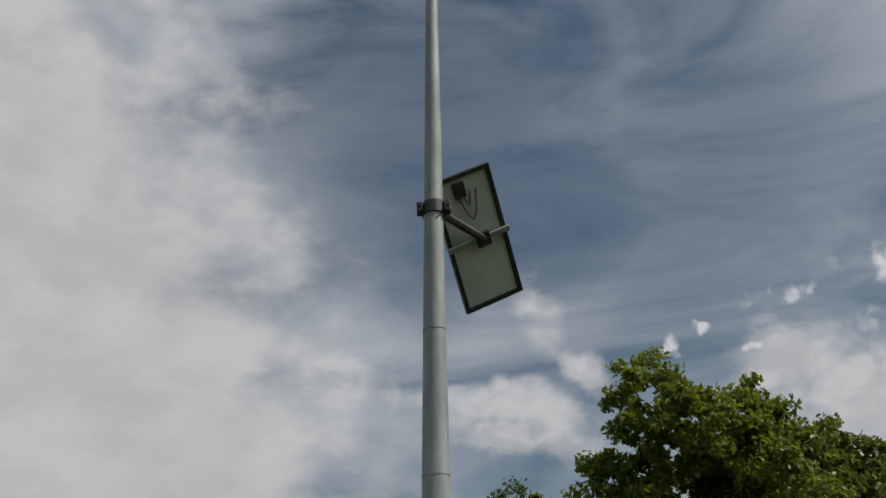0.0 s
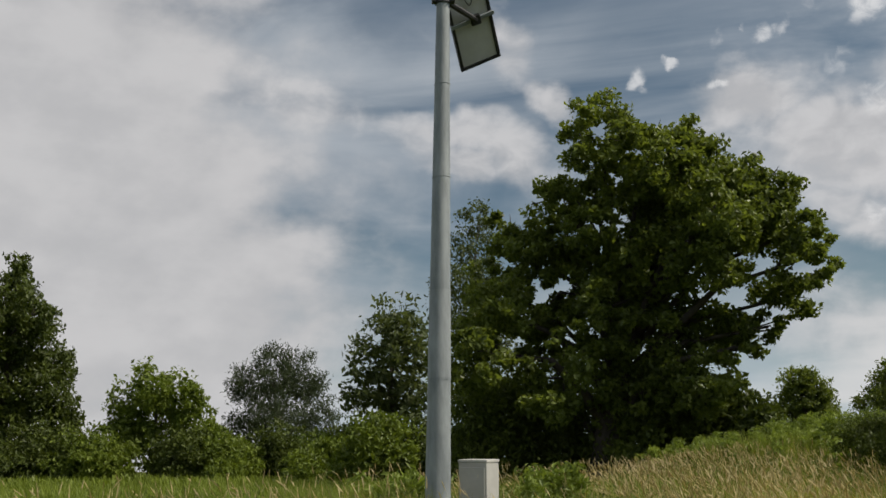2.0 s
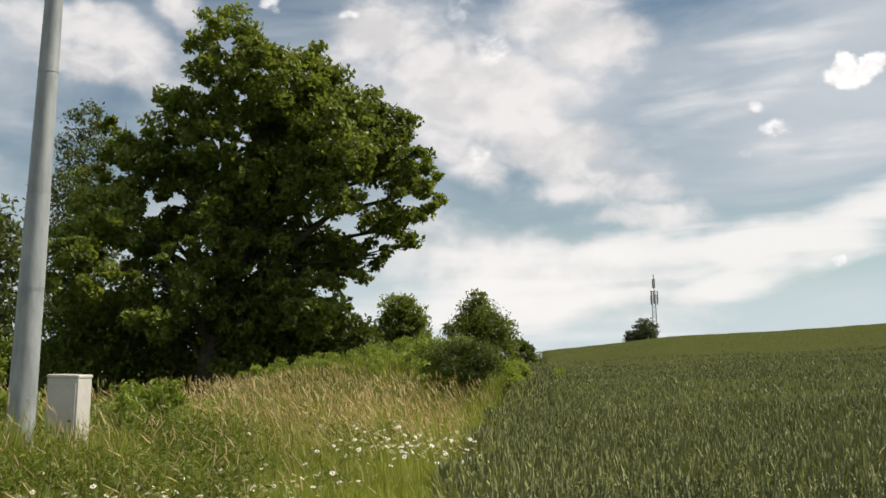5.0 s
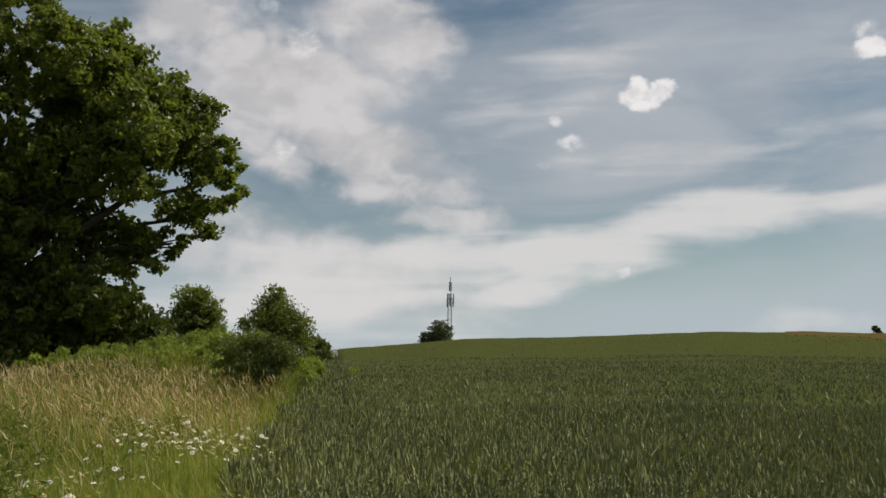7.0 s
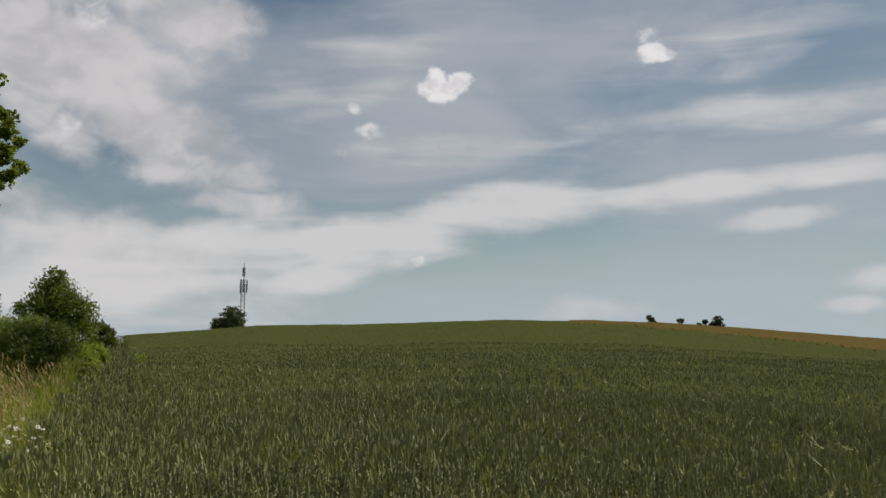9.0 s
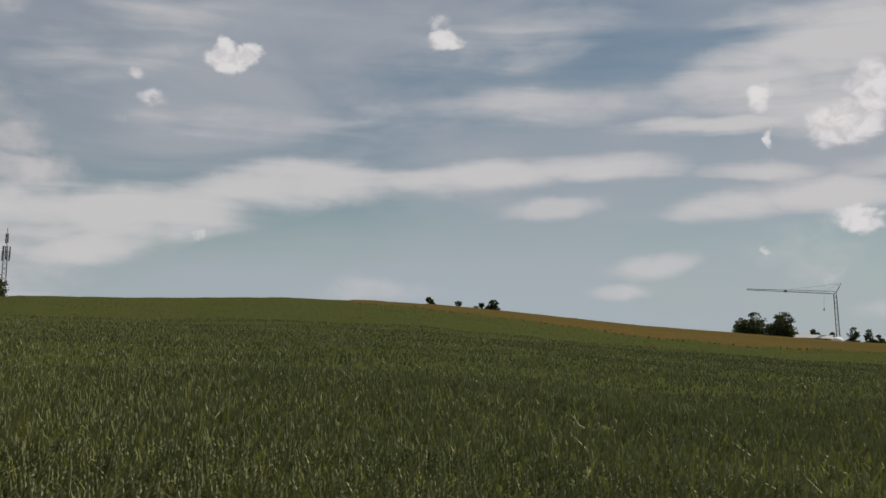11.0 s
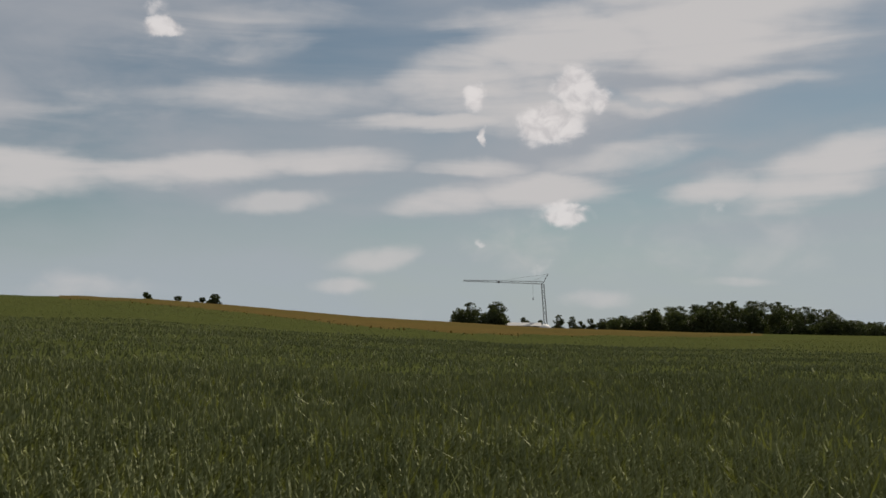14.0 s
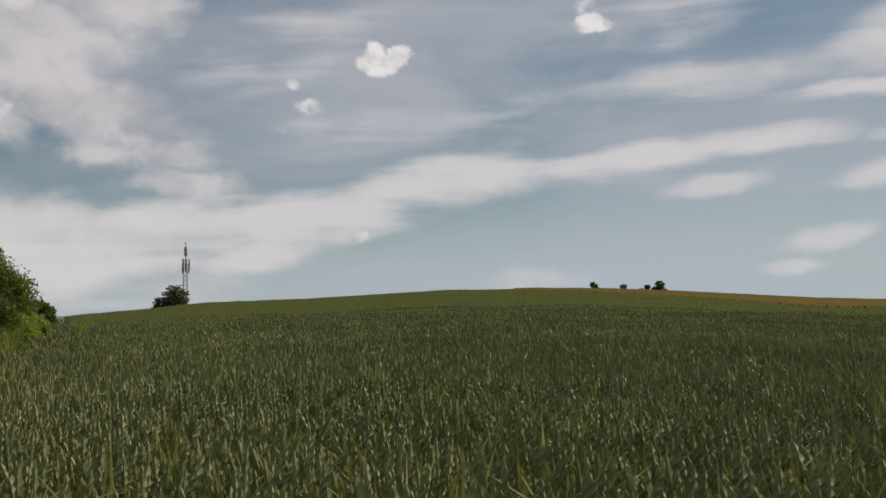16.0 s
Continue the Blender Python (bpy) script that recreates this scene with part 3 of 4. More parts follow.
# ---- trees beside the verge ----
# lobes: metres to the right of the trunk, height, radius
OAK_LOBES = [(0.8, 12.3, 1.7), (2.4, 11.6, 1.9), (4.2, 11.0, 1.7), (5.7, 9.8, 1.8), (6.9, 7.6, 1.3), (6.5, 6.6, 1.15), (6.0, 5.7, 0.8), (4.0, 8.4, 2.2), (2.6, 9.2, 1.5), (0.3, 9.4, 1.4), (1.4, 8.3, 1.5), (-0.5, 7.6, 1.35), (-0.8, 10.6, 1.3), (-1.9, 8.9, 1.5), (-3.2, 7.7, 1.5), (-1.6, 6.3, 1.5), (0.4, 6.4, 1.6), (2.0, 6.0, 2.2), (4.3, 5.8, 1.6), (5.0, 5.0, 0.8), (-3.7, 5.2, 1.7)]
UNDER_LOBES = [(-3.5, 2.8, 1.5), (-2.1, 3.1, 1.7), (-0.2, 2.6, 1.7), (1.5, 3.1, 1.8), (2.9, 2.6, 1.6), (3.7, 2.3, 1.0)]
BIRCH_LOBES = [(0.5, 11.2, 0.7), (0.3, 9.9, 1.1), (0.0, 8.1, 1.5), (0.0, 5.8, 1.7), (0.1, 3.6, 1.5)]
ASH_LOBES = [(0.3, 8.3, 1.7), (-0.9, 6.8, 1.5), (1.1, 7.2, 1.7), (-1.6, 5.1, 1.2), (0.1, 5.0, 2.2), (1.4, 4.9, 1.8)]
WILLOW_LOBES = [(-0.0, 8.3, 1.9), (-1.9, 7.4, 1.7), (1.7, 7.6, 1.9), (0.1, 4.9, 2.6), (2.7, 4.8, 1.6), (-2.6, 4.3, 1.5)]
B2_LOBES = [(-0.1, 6.5, 1.5), (-1.4, 5.5, 1.5), (1.5, 5.8, 1.6), (-1.9, 3.6, 1.6), (0.3, 3.8, 2.2), (2.6, 3.8, 1.6)]
LT_LOBES = [(0.9, 13.5, 1.2), (0.3, 11.8, 1.8), (1.5, 10.1, 2.2), (-0.7, 8.4, 2.8), (2.1, 7.0, 2.4), (3.4, 8.7, 1.3), (0.6, 4.7, 2.8), (3.7, 5.2, 1.5), (-2.9, 10.1, 3.2)]
RT_LOBES = [(-0.1, 2.9, 0.9), (0.5, 2.6, 0.8), (-0.6, 2.5, 0.7), (-0.1, 5.0, 0.9), (0.6, 4.3, 0.9), (-0.2, 4.0, 0.9), (-1.1, 3.7, 0.6), (0.8, 3.5, 0.9)]
RB_LOBES = [(-0.2, 4.7, 0.35), (-0.2, 4.1, 0.7), (-0.5, 3.6, 0.8), (0.2, 3.4, 1.0), (0.9, 2.9, 0.8), (-1.6, 3.2, 0.4), (-0.4, 2.8, 1.0)]
HEDGE_LOBES = [(-1.4, 2.0, 0.6), (-0.7, 2.0, 0.7), (-0.0, 2.0, 0.7), (0.7, 2.0, 0.7), (1.4, 1.8, 0.6), (1.9, 1.6, 0.4)]

OAK_SKIRT = [(5.1, 11.3, 1.4), (6.3, 10.4, 1.25), (3.7, 12.0, 1.3), (3.3, 11.6, 1.5), (2.2, 10.8, 1.3), (0.4, 11.0, 1.2), (-0.7, 9.7, 1.4), (4.6, 9.4, 1.6), (5.1, 10.7, 1.3), (6.4, 9.6, 1.3), (7.0, 8.6, 1.1), (-2.6, 9.8, 1.0), (-3.2, 3.7, 1.7), (-1.2, 4.4, 1.9), (1.2, 3.8, 1.9), (3.2, 3.9, 1.7), (4.6, 3.4, 0.9), (4.9, 10.2, 1.7), (-2.9, 6.6, 1.5), (1.0, 7.4, 1.3), (3.0, 9.6, 1.6)]
tree("oak_tree", -11.8, 34, [(s * 0.95 + 0.03, h * 0.94 - 0.02, r * 0.87) for s, h, r in OAK_LOBES + OAK_SKIRT], 0.42, 0.19, 1650, 74, M_OAK, "large spreading oak tree in full dark green leaf", depth=1.1, seed=3, spread=0.215, core=0.4, slim=0.62)
for k, (s, h, r) in enumerate(UNDER_LOBES):
    tree("undergrowth_bush", -11.8 - math.degrees(s / 31), 34.5 + (k % 3) * 0.7, [(0, h, r), (0.2, h - 0.9, r * 0.95), (-0.3, max(1.2, h - 1.7), r * 0.9)],
         0.08, 0.20, 210, 40, M_OAK, "dense dark bush under the oak tree", "bush", 0.4, 20 + k)
tree("birch_tree", -5.28, 40, BIRCH_LOBES, 0.16, 0.15, 330, 40, M_ASH, "slim birch tree rising beside the oak", depth=0.4, seed=5)
tree("ash_tree", -0.58, 52, ASH_LOBES, 0.22, 0.36, 230, 20, M_ASH, "airy ash tree with open feathery crown", depth=0.6, seed=6, spread=0.36)
tree("willow_tree", 5.63, 70, WILLOW_LOBES, 0.35, 0.30, 420, 40, M_WILLOW, "rounded grey-green willow tree", depth=1.0, seed=7, slim=0.22, droop=0.5)
tree("hazel_tree", 12.22, 62, B2_LOBES, 0.22, 0.30, 330, 34, M_YOUNG, "low bright green hazel tree", depth=0.8, seed=8)
tree("poplar_tree", 20.02, 66, LT_LOBES + [(0.9, 14.3, 0.7), (0.5, 13.0, 1.2), (1.9, 11.2, 1.3)], 0.40, 0.30, 700, 44, M_SHRUB, "tall dark tree with drooping outer branches", depth=1.2, seed=9, droop=0.4)
tree("linden_tree", -22.75, 60, RT_LOBES, 0.22, 0.22, 260, 40, M_OAK, "small rounded linden tree behind the hedge", depth=0.3, seed=10)
tree("alder_bush", -27.32, 48, [(s, h, r * 0.95) for s, h, r in RB_LOBES] + [(-0.2, 2.1, 0.9), (0.8, 2.0, 0.8), (-0.9, 2.2, 0.7)], 0.14, 0.13, 460, 44, M_OAK, "pointed alder bush behind the hedge", "bush", 0.4, 11)
HEDGE_LOBES = [(s * 1.0 - 0.5, h - 0.25, r * 0.75) for s, h, r in HEDGE_LOBES]
HEDGE_MORE = [(s - 0.2, h - 0.35, r) for s, h, r in HEDGE_LOBES]
tree("elder_hedge", -25.36, 27, HEDGE_LOBES + HEDGE_MORE, 0.07, 0.10, 900, 50, M_MOUND, "low green elder hedge on the verge", "hedge", 0.5, 12, spread=0.26, slim=0.34)
# added dark leaves that draw the shaded patch on the hedge bank
tree("hedge_shade_bush", -26.2, 23.2, [(-0.5, 1.70, 0.34), (-0.1, 1.78, 0.36), (0.3, 1.76, 0.36), (0.6, 1.66, 0.3), (0.0, 1.45, 0.36), (0.4, 1.42, 0.32)], 0.05, 0.07, 240, 44, M_SHRUB, "dense dark bush standing in for the shaded patch before the hedge", "bush", 0.15, 13, slim=0.35)
for k, (b, d, h, r, mat) in enumerate([(8.5, 58, 2.4, 1.5, M_YOUNG), (3.0, 50, 2.2, 1.3, M_YOUNG), (0.3, 44, 2.5, 1.3, M_YOUNG), (-2.0, 45, 2.2, 1.2, M_SHRUB), (10.5, 60, 2.6, 1.6, M_SHRUB),
                                       (15.5, 60, 2.8, 1.8, M_YOUNG), (17.8, 62, 3.0, 2.0, M_SHRUB), (22.5, 62, 3.2, 2.2, M_SHRUB), (5.5, 60, 2.6, 1.6, M_SHRUB), (-20.2, 34, 2.3, 0.8, M_SHRUB),
                                       (25.5, 64, 3.4, 2.4, M_SHRUB), (-29.4, 52, 2.2, 0.5, M_SHRUB), (1.6, 56, 2.6, 1.4, M_SHRUB)]):
    tree("shrub", b, d, [(0, h, r), (r * 0.8, h - 0.6, r * 0.8), (-r * 0.8, h - 0.8, r * 0.8), (0.1, h - 1.2, r)], 0.07, 0.24, int(220 + 90 * r), 34, mat,
         "bright leafy shrub at the meadow's edge" if mat is M_YOUNG else "dark green shrub at the meadow's edge", "shrub", 0.6, 40 + k)


# ---- far trees ----
def far_tree(name, bearing, dist, width, top_el, label, seed, category="tree", group=""):
    rng = np.random.default_rng(seed)
    x, y, z = polar(bearing, dist)
    top = EYE + dist * math.tan(math.radians(top_el))
    h, r = top - z, width / 2
    thing = new(name)
    thing.location = (x, y, z)
    tagged(thing, label, category, group)
    crown = [(rng.uniform(-.5, .5) * r, rng.uniform(-.5, .5) * r, h - r * 0.55, r * 0.55)]
    for k in range(7):
        a = 2 * math.pi * k / 7 + rng.uniform(0, .5)
        crown.append((math.cos(a) * r * 0.55, math.sin(a) * r * 0.55, h * rng.uniform(0.15, 0.62), r * rng.uniform(0.42, 0.55)))
    for k in range(4):
        a = 2 * math.pi * k / 4 + rng.uniform(0, .5)
        crown.append((math.cos(a) * r * 0.6, math.sin(a) * r * 0.6, h * 0.16, r * 0.4))
    place("trunk", limbs_mesh("trunk", (0, 0, 0), crown, max(0.15, r * 0.07), rng), thing)
    v, f = leaf_cloud(crown, int(230 + 12 * r), 20, max(0.36, r * 0.15), rng, spread=0.2 * r ** 0.5, core=0.5)
    v[:, 2] = np.maximum(np.where(v[:, 2] > h, h - 0.35 * (v[:, 2] - h), v[:, 2]), 0.1)
    place("crown", mesh_from("crown", v, f, M_FAR), thing)
    return thing


far_tree("lone_tree", -36.15, 172, 5.4, 2.26, "dark round tree on the hill's crest", 60)
for k, (b, w, e) in enumerate([(-59.5, 2.6, 1.96), (-61.1, 2.4, 1.78), (-62.2, 2.0, 1.72), (-62.95, 3.4, 1.92)]):
    far_tree("hilltop_tree", b, 222, w, e, "small dark tree on the hill's crest", 70 + k, group="trees on the crest")
far_tree("field_tree", -76.85, 345, 10.0, 1.62, "round dark tree of a pair beyond the barley", 80, group="pair of field trees")
far_tree("field_tree", -78.43, 345, 10.6, 1.66, "round dark tree of a pair beyond the barley", 81, group="pair of field trees")
for k, (b, w, e) in enumerate([(-79.35, 2.6, 0.62), (-80.25, 3.8, 0.80), (-81.0, 3.2, 0.66), (-82.1, 4.6, 0.95), (-82.95, 4.4, 0.85), (-83.4, 3.0, 0.6), (-83.9, 4.0, 0.75), (-84.5, 4.5, 0.75)]):
    far_tree("row_tree", b, 395, w, e, "dark tree in a row at the farm", 90 + k, group="row of farm trees")
rng_forest = np.random.default_rng(5)
for k, b in enumerate(np.linspace(-85.0, -99.0, 34)):
    crest = np.interp(b, [-99.2, -98, -97, -96, -94.5, -92.5, -91, -89, -87.5, -86.5, -85], [0.5, 0.75, 0.72, 1.25, 1.5, 1.82, 1.72, 1.62, 1.25, 1.1, 0.8])
    far_tree("forest_tree", b, 430 + 14 * (k % 3), rng_forest.uniform(8, 12), crest + rng_forest.uniform(-0.12, 0.06), "dark broadleaf tree of a far wood", 110 + k, group="far wood")
for k, (b, e, w) in enumerate([(-100.0, 0.12, 9), (-100.6, 0.22, 8), (-101.2, 0.34, 9), (-101.8, 0.55, 10), (-102.4, 0.45, 9), (-103.1, 0.4, 10), (-104, 0.4, 10)]):
    far_tree("barn_tree", b, 640, w, e, "dark tree behind a red-roofed barn", 160 + k, group="trees at the barn")


# ---- box and beam helpers ----
def box(bm, size, at_pos=(0, 0, 0), bevel=0.0, turn=None):
    made = bmesh.ops.create_cube(bm, size=1.0)["verts"]
    m = Matrix.Translation(at_pos) @ (turn.to_4x4() if turn else Matrix()) @ Matrix.Diagonal((*size, 1))
    bmesh.ops.transform(bm, matrix=m, verts=made)
    if bevel:
        edges = list({e for v in made for e in v.link_edges})
        bmesh.ops.bevel(bm, geom=edges, offset=bevel, segments=2, affect="EDGES", profile=0.5)


def beam(bm, a, b, r, sides=6):
    a, b = Vector(a), Vector(b)
    v, f = tube([a, b], [r, r], sides)
    vs = [bm.verts.new(p) for p in v]
    for q in f:
        bm.faces.new([vs[i] for i in q])
    bm.faces.new(vs[:sides][::-1]); bm.faces.new(vs[sides:])


# ---- lamp pole with a solar panel ----
POLE_LEAN = Vector((0.0529, 0.0, 1.0))
POLE_BASE = Vector((0.49, 10.49, 0.0))
POLE_BASE.z = float(ground_h(POLE_BASE.x, POLE_BASE.y))
POLE_BASE.x = 0.545 + POLE_LEAN.x * (POLE_BASE.z - EYE)


def pole_at(z):
    return POLE_BASE + POLE_LEAN * (z - POLE_BASE.z)


def pole_r(z):
    return 0.1438 - 0.01072 * z


def sleeve(z0, z1, extra, sides=24, rings=6, caps=True):
    bm = bmesh.new()
    zs = [z0 + (z1 - z0) * i / rings for i in range(rings + 1)]
    loops = []
    for z in zs:
        c = pole_at(z)
        loops.append([bm.verts.new((c.x + math.cos(2 * math.pi * k / sides) * (pole_r(z) + extra), c.y + math.sin(2 * math.pi * k / sides) * (pole_r(z) + extra), z)) for k in range(sides)])
    for a, b in zip(loops, loops[1:]):
        for k in range(sides):
            bm.faces.new((a[k], a[(k + 1) % sides], b[(k + 1) % sides], b[k]))
    if caps:
        bm.faces.new(loops[0][::-1]); bm.faces.new(loops[-1])
    return bm


lamp_pole = new("lamp_pole")
tagged(lamp_pole, "tall tapered galvanised steel pole standing in the grass", "pole")
part("shaft", sleeve(POLE_BASE.z - 0.3, 10.4, 0.0, rings=20, caps=False), M_STEEL, lamp_pole, smooth_faces=True)
part("zinc_band", sleeve(2.42, 3.33, 0.0025, caps=False), M_STEEL_BAND, lamp_pole, "paler zinc sleeve", True)
for z in (2.40, 3.34, 4.55, 5.6):
    part("seam_ring", sleeve(z - 0.006, z + 0.006, 0.0035, rings=1), M_STEEL, lamp_pole)
base_plate = bmesh.new()
box(base_plate, (0.44, 0.44, 0.03), (POLE_BASE.x, POLE_BASE.y, POLE_BASE.z + 0.02), 0.006)
part("base_plate", base_plate, M_STEEL, lamp_pole)

PANEL_C = Vector((1.163, 10.9936, 6.5833))
PANEL_U = Vector((0.2643, 0.7619, -0.7864))          # down the long side
PANEL_V = Vector((-0.480, -0.0619, -0.2214))         # across, towards the pole
PL, PW = PANEL_U.length, PANEL_V.length
pu, pv = PANEL_U.normalized(), PANEL_V.normalized()
pv = (pv - pu * pv.dot(pu)).normalized()
pn = pv.cross(pu).normalized()                      # out of the back
PANEL_M = Matrix((pv, pu, pn)).transposed().to_4x4()
PANEL_M.translation = PANEL_C
solar_panel = new("solar_panel")
tagged(solar_panel, "pale-backed solar panel in a dark frame, clamped to the pole", "solar panel")
bm = bmesh.new()
box(bm, (PW - 0.02, PL - 0.02, 0.006), (0, 0, -0.008))
bm.transform(PANEL_M)
part("backsheet", bm, M_PANEL_BACK, solar_panel, "pale grey backsheet")
bm = bmesh.new()
box(bm, (PW - 0.03, PL - 0.03, 0.004), (0, 0, -0.016))
bm.transform(PANEL_M)
part("glass_cells", bm, M_PANEL_CELL, solar_panel, "dark blue cells under glass")
for sx, sy, w, h in ((0, 1, PW, 0.035), (0, -1, PW, 0.035), (1, 0, 0.035, PL - 0.072), (-1, 0, 0.035, PL - 0.072)):
    bm = bmesh.new()
    box(bm, (w, h, 0.042), (sx * (PW / 2 - 0.0175), sy * (PL / 2 - 0.0175), 0.0), 0.003)
    bm.transform(PANEL_M)
    part("frame_rail", bm, M_DARK_STEEL, solar_panel)
bm = bmesh.new()
box(bm, (0.10, 0.13, 0.03), (0.04, -PL / 2 + 0.13, 0.012), 0.006)
bm.transform(PANEL_M)
part("junction_box", bm, M_BLACK, solar_panel)
for x0, x1, sag in ((0.07, -0.10, 0.24), (0.02, -0.04, 0.12)):
    pts = []
    for i in range(13):
        t = i / 12
        pts.append(PANEL_M @ Vector((x0 + (x1 - x0) * t, -PL / 2 + 0.15 + sag * math.sin(math.pi * t), 0.018)))
    v, f = tube(pts, [0.005] * 13, 5)
    place("cable", mesh_from("cable", [tuple(p) for p in v], np.array(f), M_BLACK, flat=False), solar_panel)
bm = bmesh.new()
box(bm, (PW + 0.03, 0.045, 0.035), (0, 0.0, 0.039), 0.004)
bm.transform(PANEL_M)
part("cross_bar", bm, M_STEEL, solar_panel, "grey cross bar")
clamp_z = 6.59
elbow = PANEL_M @ Vector((-0.03, 0.0, 0.06))
bm = bmesh.new()
beam(bm, pole_at(clamp_z) + Vector((0.05, 0.05, 0)), elbow, 0.034, 8)
part("arm", bm, M_DARK_STEEL, solar_panel)
bm = bmesh.new()
box(bm, (0.12, 0.12, 0.05), elbow, 0.01, PANEL_M.to_3x3())
part("bracket", bm, M_DARK_STEEL, solar_panel)
part("clamp", sleeve(clamp_z - 0.05, clamp_z + 0.05, 0.016, rings=1), M_DARK_STEEL, solar_panel)
for s in (-1, 1):
    c = pole_at(clamp_z)
    bm = bmesh.new()
    box(bm, (0.05, 0.09, 0.08), (c.x + s * (pole_r(clamp_z) + 0.03), c.y - 0.02, clamp_z), 0.006)
    beam(bm, (c.x + s * (pole_r(clamp_z) + 0.035), c.y - 0.10, clamp_z), (c.x + s * (pole_r(clamp_z) + 0.035), c.y + 0.08, clamp_z), 0.010)
    part("clamp_bolt", bm, M_DARK_STEEL, solar_panel)

# ---- cable cabinet ----
CAB = polar(-4.95, 10.75)
cab_top = 1.585
cab_turn = Euler((0, radians(2.6), radians(-35)))
cabinet = new("cable_cabinet")
cabinet.location = CAB
cabinet.rotation_euler = cab_turn
tagged(cabinet, "small pale grey cable distribution cabinet beside the pole", "cabinet")
CW, CD, CH = 0.33, 0.26, cab_top - CAB[2]
bm = bmesh.new()
box(bm, (CW, CD, CH + 0.1), (0, 0, CH / 2 - 0.08), 0.008)
part("body", bm, M_CABINET, cabinet)
bm = bmesh.new()
box(bm, (CW + 0.014, CD + 0.014, 0.035), (0, 0, CH - 0.015), 0.010)
part("lid", bm, M_CABINET, cabinet)
bm = bmesh.new()
box(bm, (CW - 0.04, 0.012, CH - 0.35), (0, -CD / 2 - 0.004, CH / 2 + 0.10), 0.004)
door = part("door", bm, M_CABINET, cabinet)
bm = bmesh.new()
beam(bm, (0.10, -CD / 2 - 0.008, CH * 0.62), (0.10, -CD / 2 - 0.022, CH * 0.62), 0.014, 10)
part("lock", bm, M_DARK_STEEL, door)

# ---- radio mast ----
MX, MY, MZ = polar(-36.87, 400)
mast = new("radio_mast")
mast.location = (MX, MY, MZ)
tagged(mast, "slender lattice radio mast behind the hill", "mast")
MTOP = EYE + 400 * math.tan(radians(4.66)) - MZ
LAT = MTOP * 0.80
for k in range(3):
    a = 2 * math.pi * k / 3 + 0.4
    bm = bmesh.new()
    beam(bm, (math.cos(a) * 1.15, math.sin(a) * 1.15, -1), (math.cos(a) * 0.8, math.sin(a) * 0.8, LAT), 0.17)
    part("mast_leg", bm, M_MAST, mast)
for i in range(14):
    bm = bmesh.new()
    z0, z1 = LAT * i / 14, LAT * (i + 1) / 14
    for k in range(3):
        a, b = 2 * math.pi * k / 3 + 0.4, 2 * math.pi * (k + 1) / 3 + 0.4
        w0, w1 = 1.15 - 0.35 * i / 14, 1.15 - 0.35 * (i + 1) / 14
        beam(bm, (math.cos(a) * w0, math.sin(a) * w0, z0), (math.cos(b) * w1, math.sin(b) * w1, z1), 0.06, 4)
    part("bracing", bm, M_MAST, mast)
for k in range(6):
    a = 2 * math.pi * k / 6
    bm = bmesh.new()
    box(bm, (0.42, 0.3, 4.4 if k % 2 else 3.6), (math.cos(a) * 1.35, math.sin(a) * 1.35, LAT * (0.86 + 0.05 * (k % 2))), 0.05)
    part("panel_antenna", bm, M_MAST, mast)
bm = bmesh.new()
beam(bm, (0, 0, LAT - 1), (0, 0, MTOP), 0.14)
part("top_pole", bm, M_MAST, mast)
for k in range(3):
    a = 2 * math.pi * k / 3
    bm = bmesh.new()
    box(bm, (0.35, 0.25, 3.6), (math.cos(a) * 0.42, math.sin(a) * 0.42, MTOP - 3.6), 0.05)
    part("top_antenna", bm, M_MAST, mast)

# ---- building crane ----
CRX, CRY, CRZ = polar(-81.40, 380)
crane = new("tower_crane")
crane.location = (CRX, CRY, CRZ)
crane.rotation_euler = (0, 0, radians(-81.5))
tagged(crane, "self-erecting building crane with a long lattice jib", "crane")
TH = EYE + 380 * math.tan(radians(2.66)) - CRZ
TLEAN = -1.2
for sx, sy in ((-1, -1), (1, -1), (1, 1), (-1, 1)):
    bm = bmesh.new()
    beam(bm, (sx * 0.55 + 0.1, sy * 0.55, 0), (sx * 0.45 + TLEAN, sy * 0.45, TH), 0.16)
    part("tower_leg", bm, M_CRANE, crane)
for i in range(9):
    bm = bmesh.new()
    z0, z1 = TH * i / 9, TH * (i + 1) / 9
    x0, x1 = TLEAN * i / 9, TLEAN * (i + 1) / 9
    for sy in (-1, 1):
        beam(bm, (x0 - 0.5, sy * 0.5, z0), (x1 + 0.5, sy * 0.5, z1), 0.06, 4)
        beam(bm, (x0 + 0.5, sy * 0.5, z0), (x1 - 0.5, sy * 0.5, z1), 0.06, 4)
    part("tower_bracing", bm, M_CRANE, crane)
JL, JR = 29.6, 1.0
jib_a, jib_b = Vector((TLEAN, 0, TH)), Vector((TLEAN - JL, 0, TH + JR))
for oy, oz in ((-0.5, 0), (0.5, 0), (0, 0.9)):
    bm = bmesh.new()
    beam(bm, jib_a + Vector((0, oy, oz)), jib_b + Vector((0, oy * 0.4, oz * 0.4)), 0.09)
    part("jib_chord", bm, M_CRANE, crane)
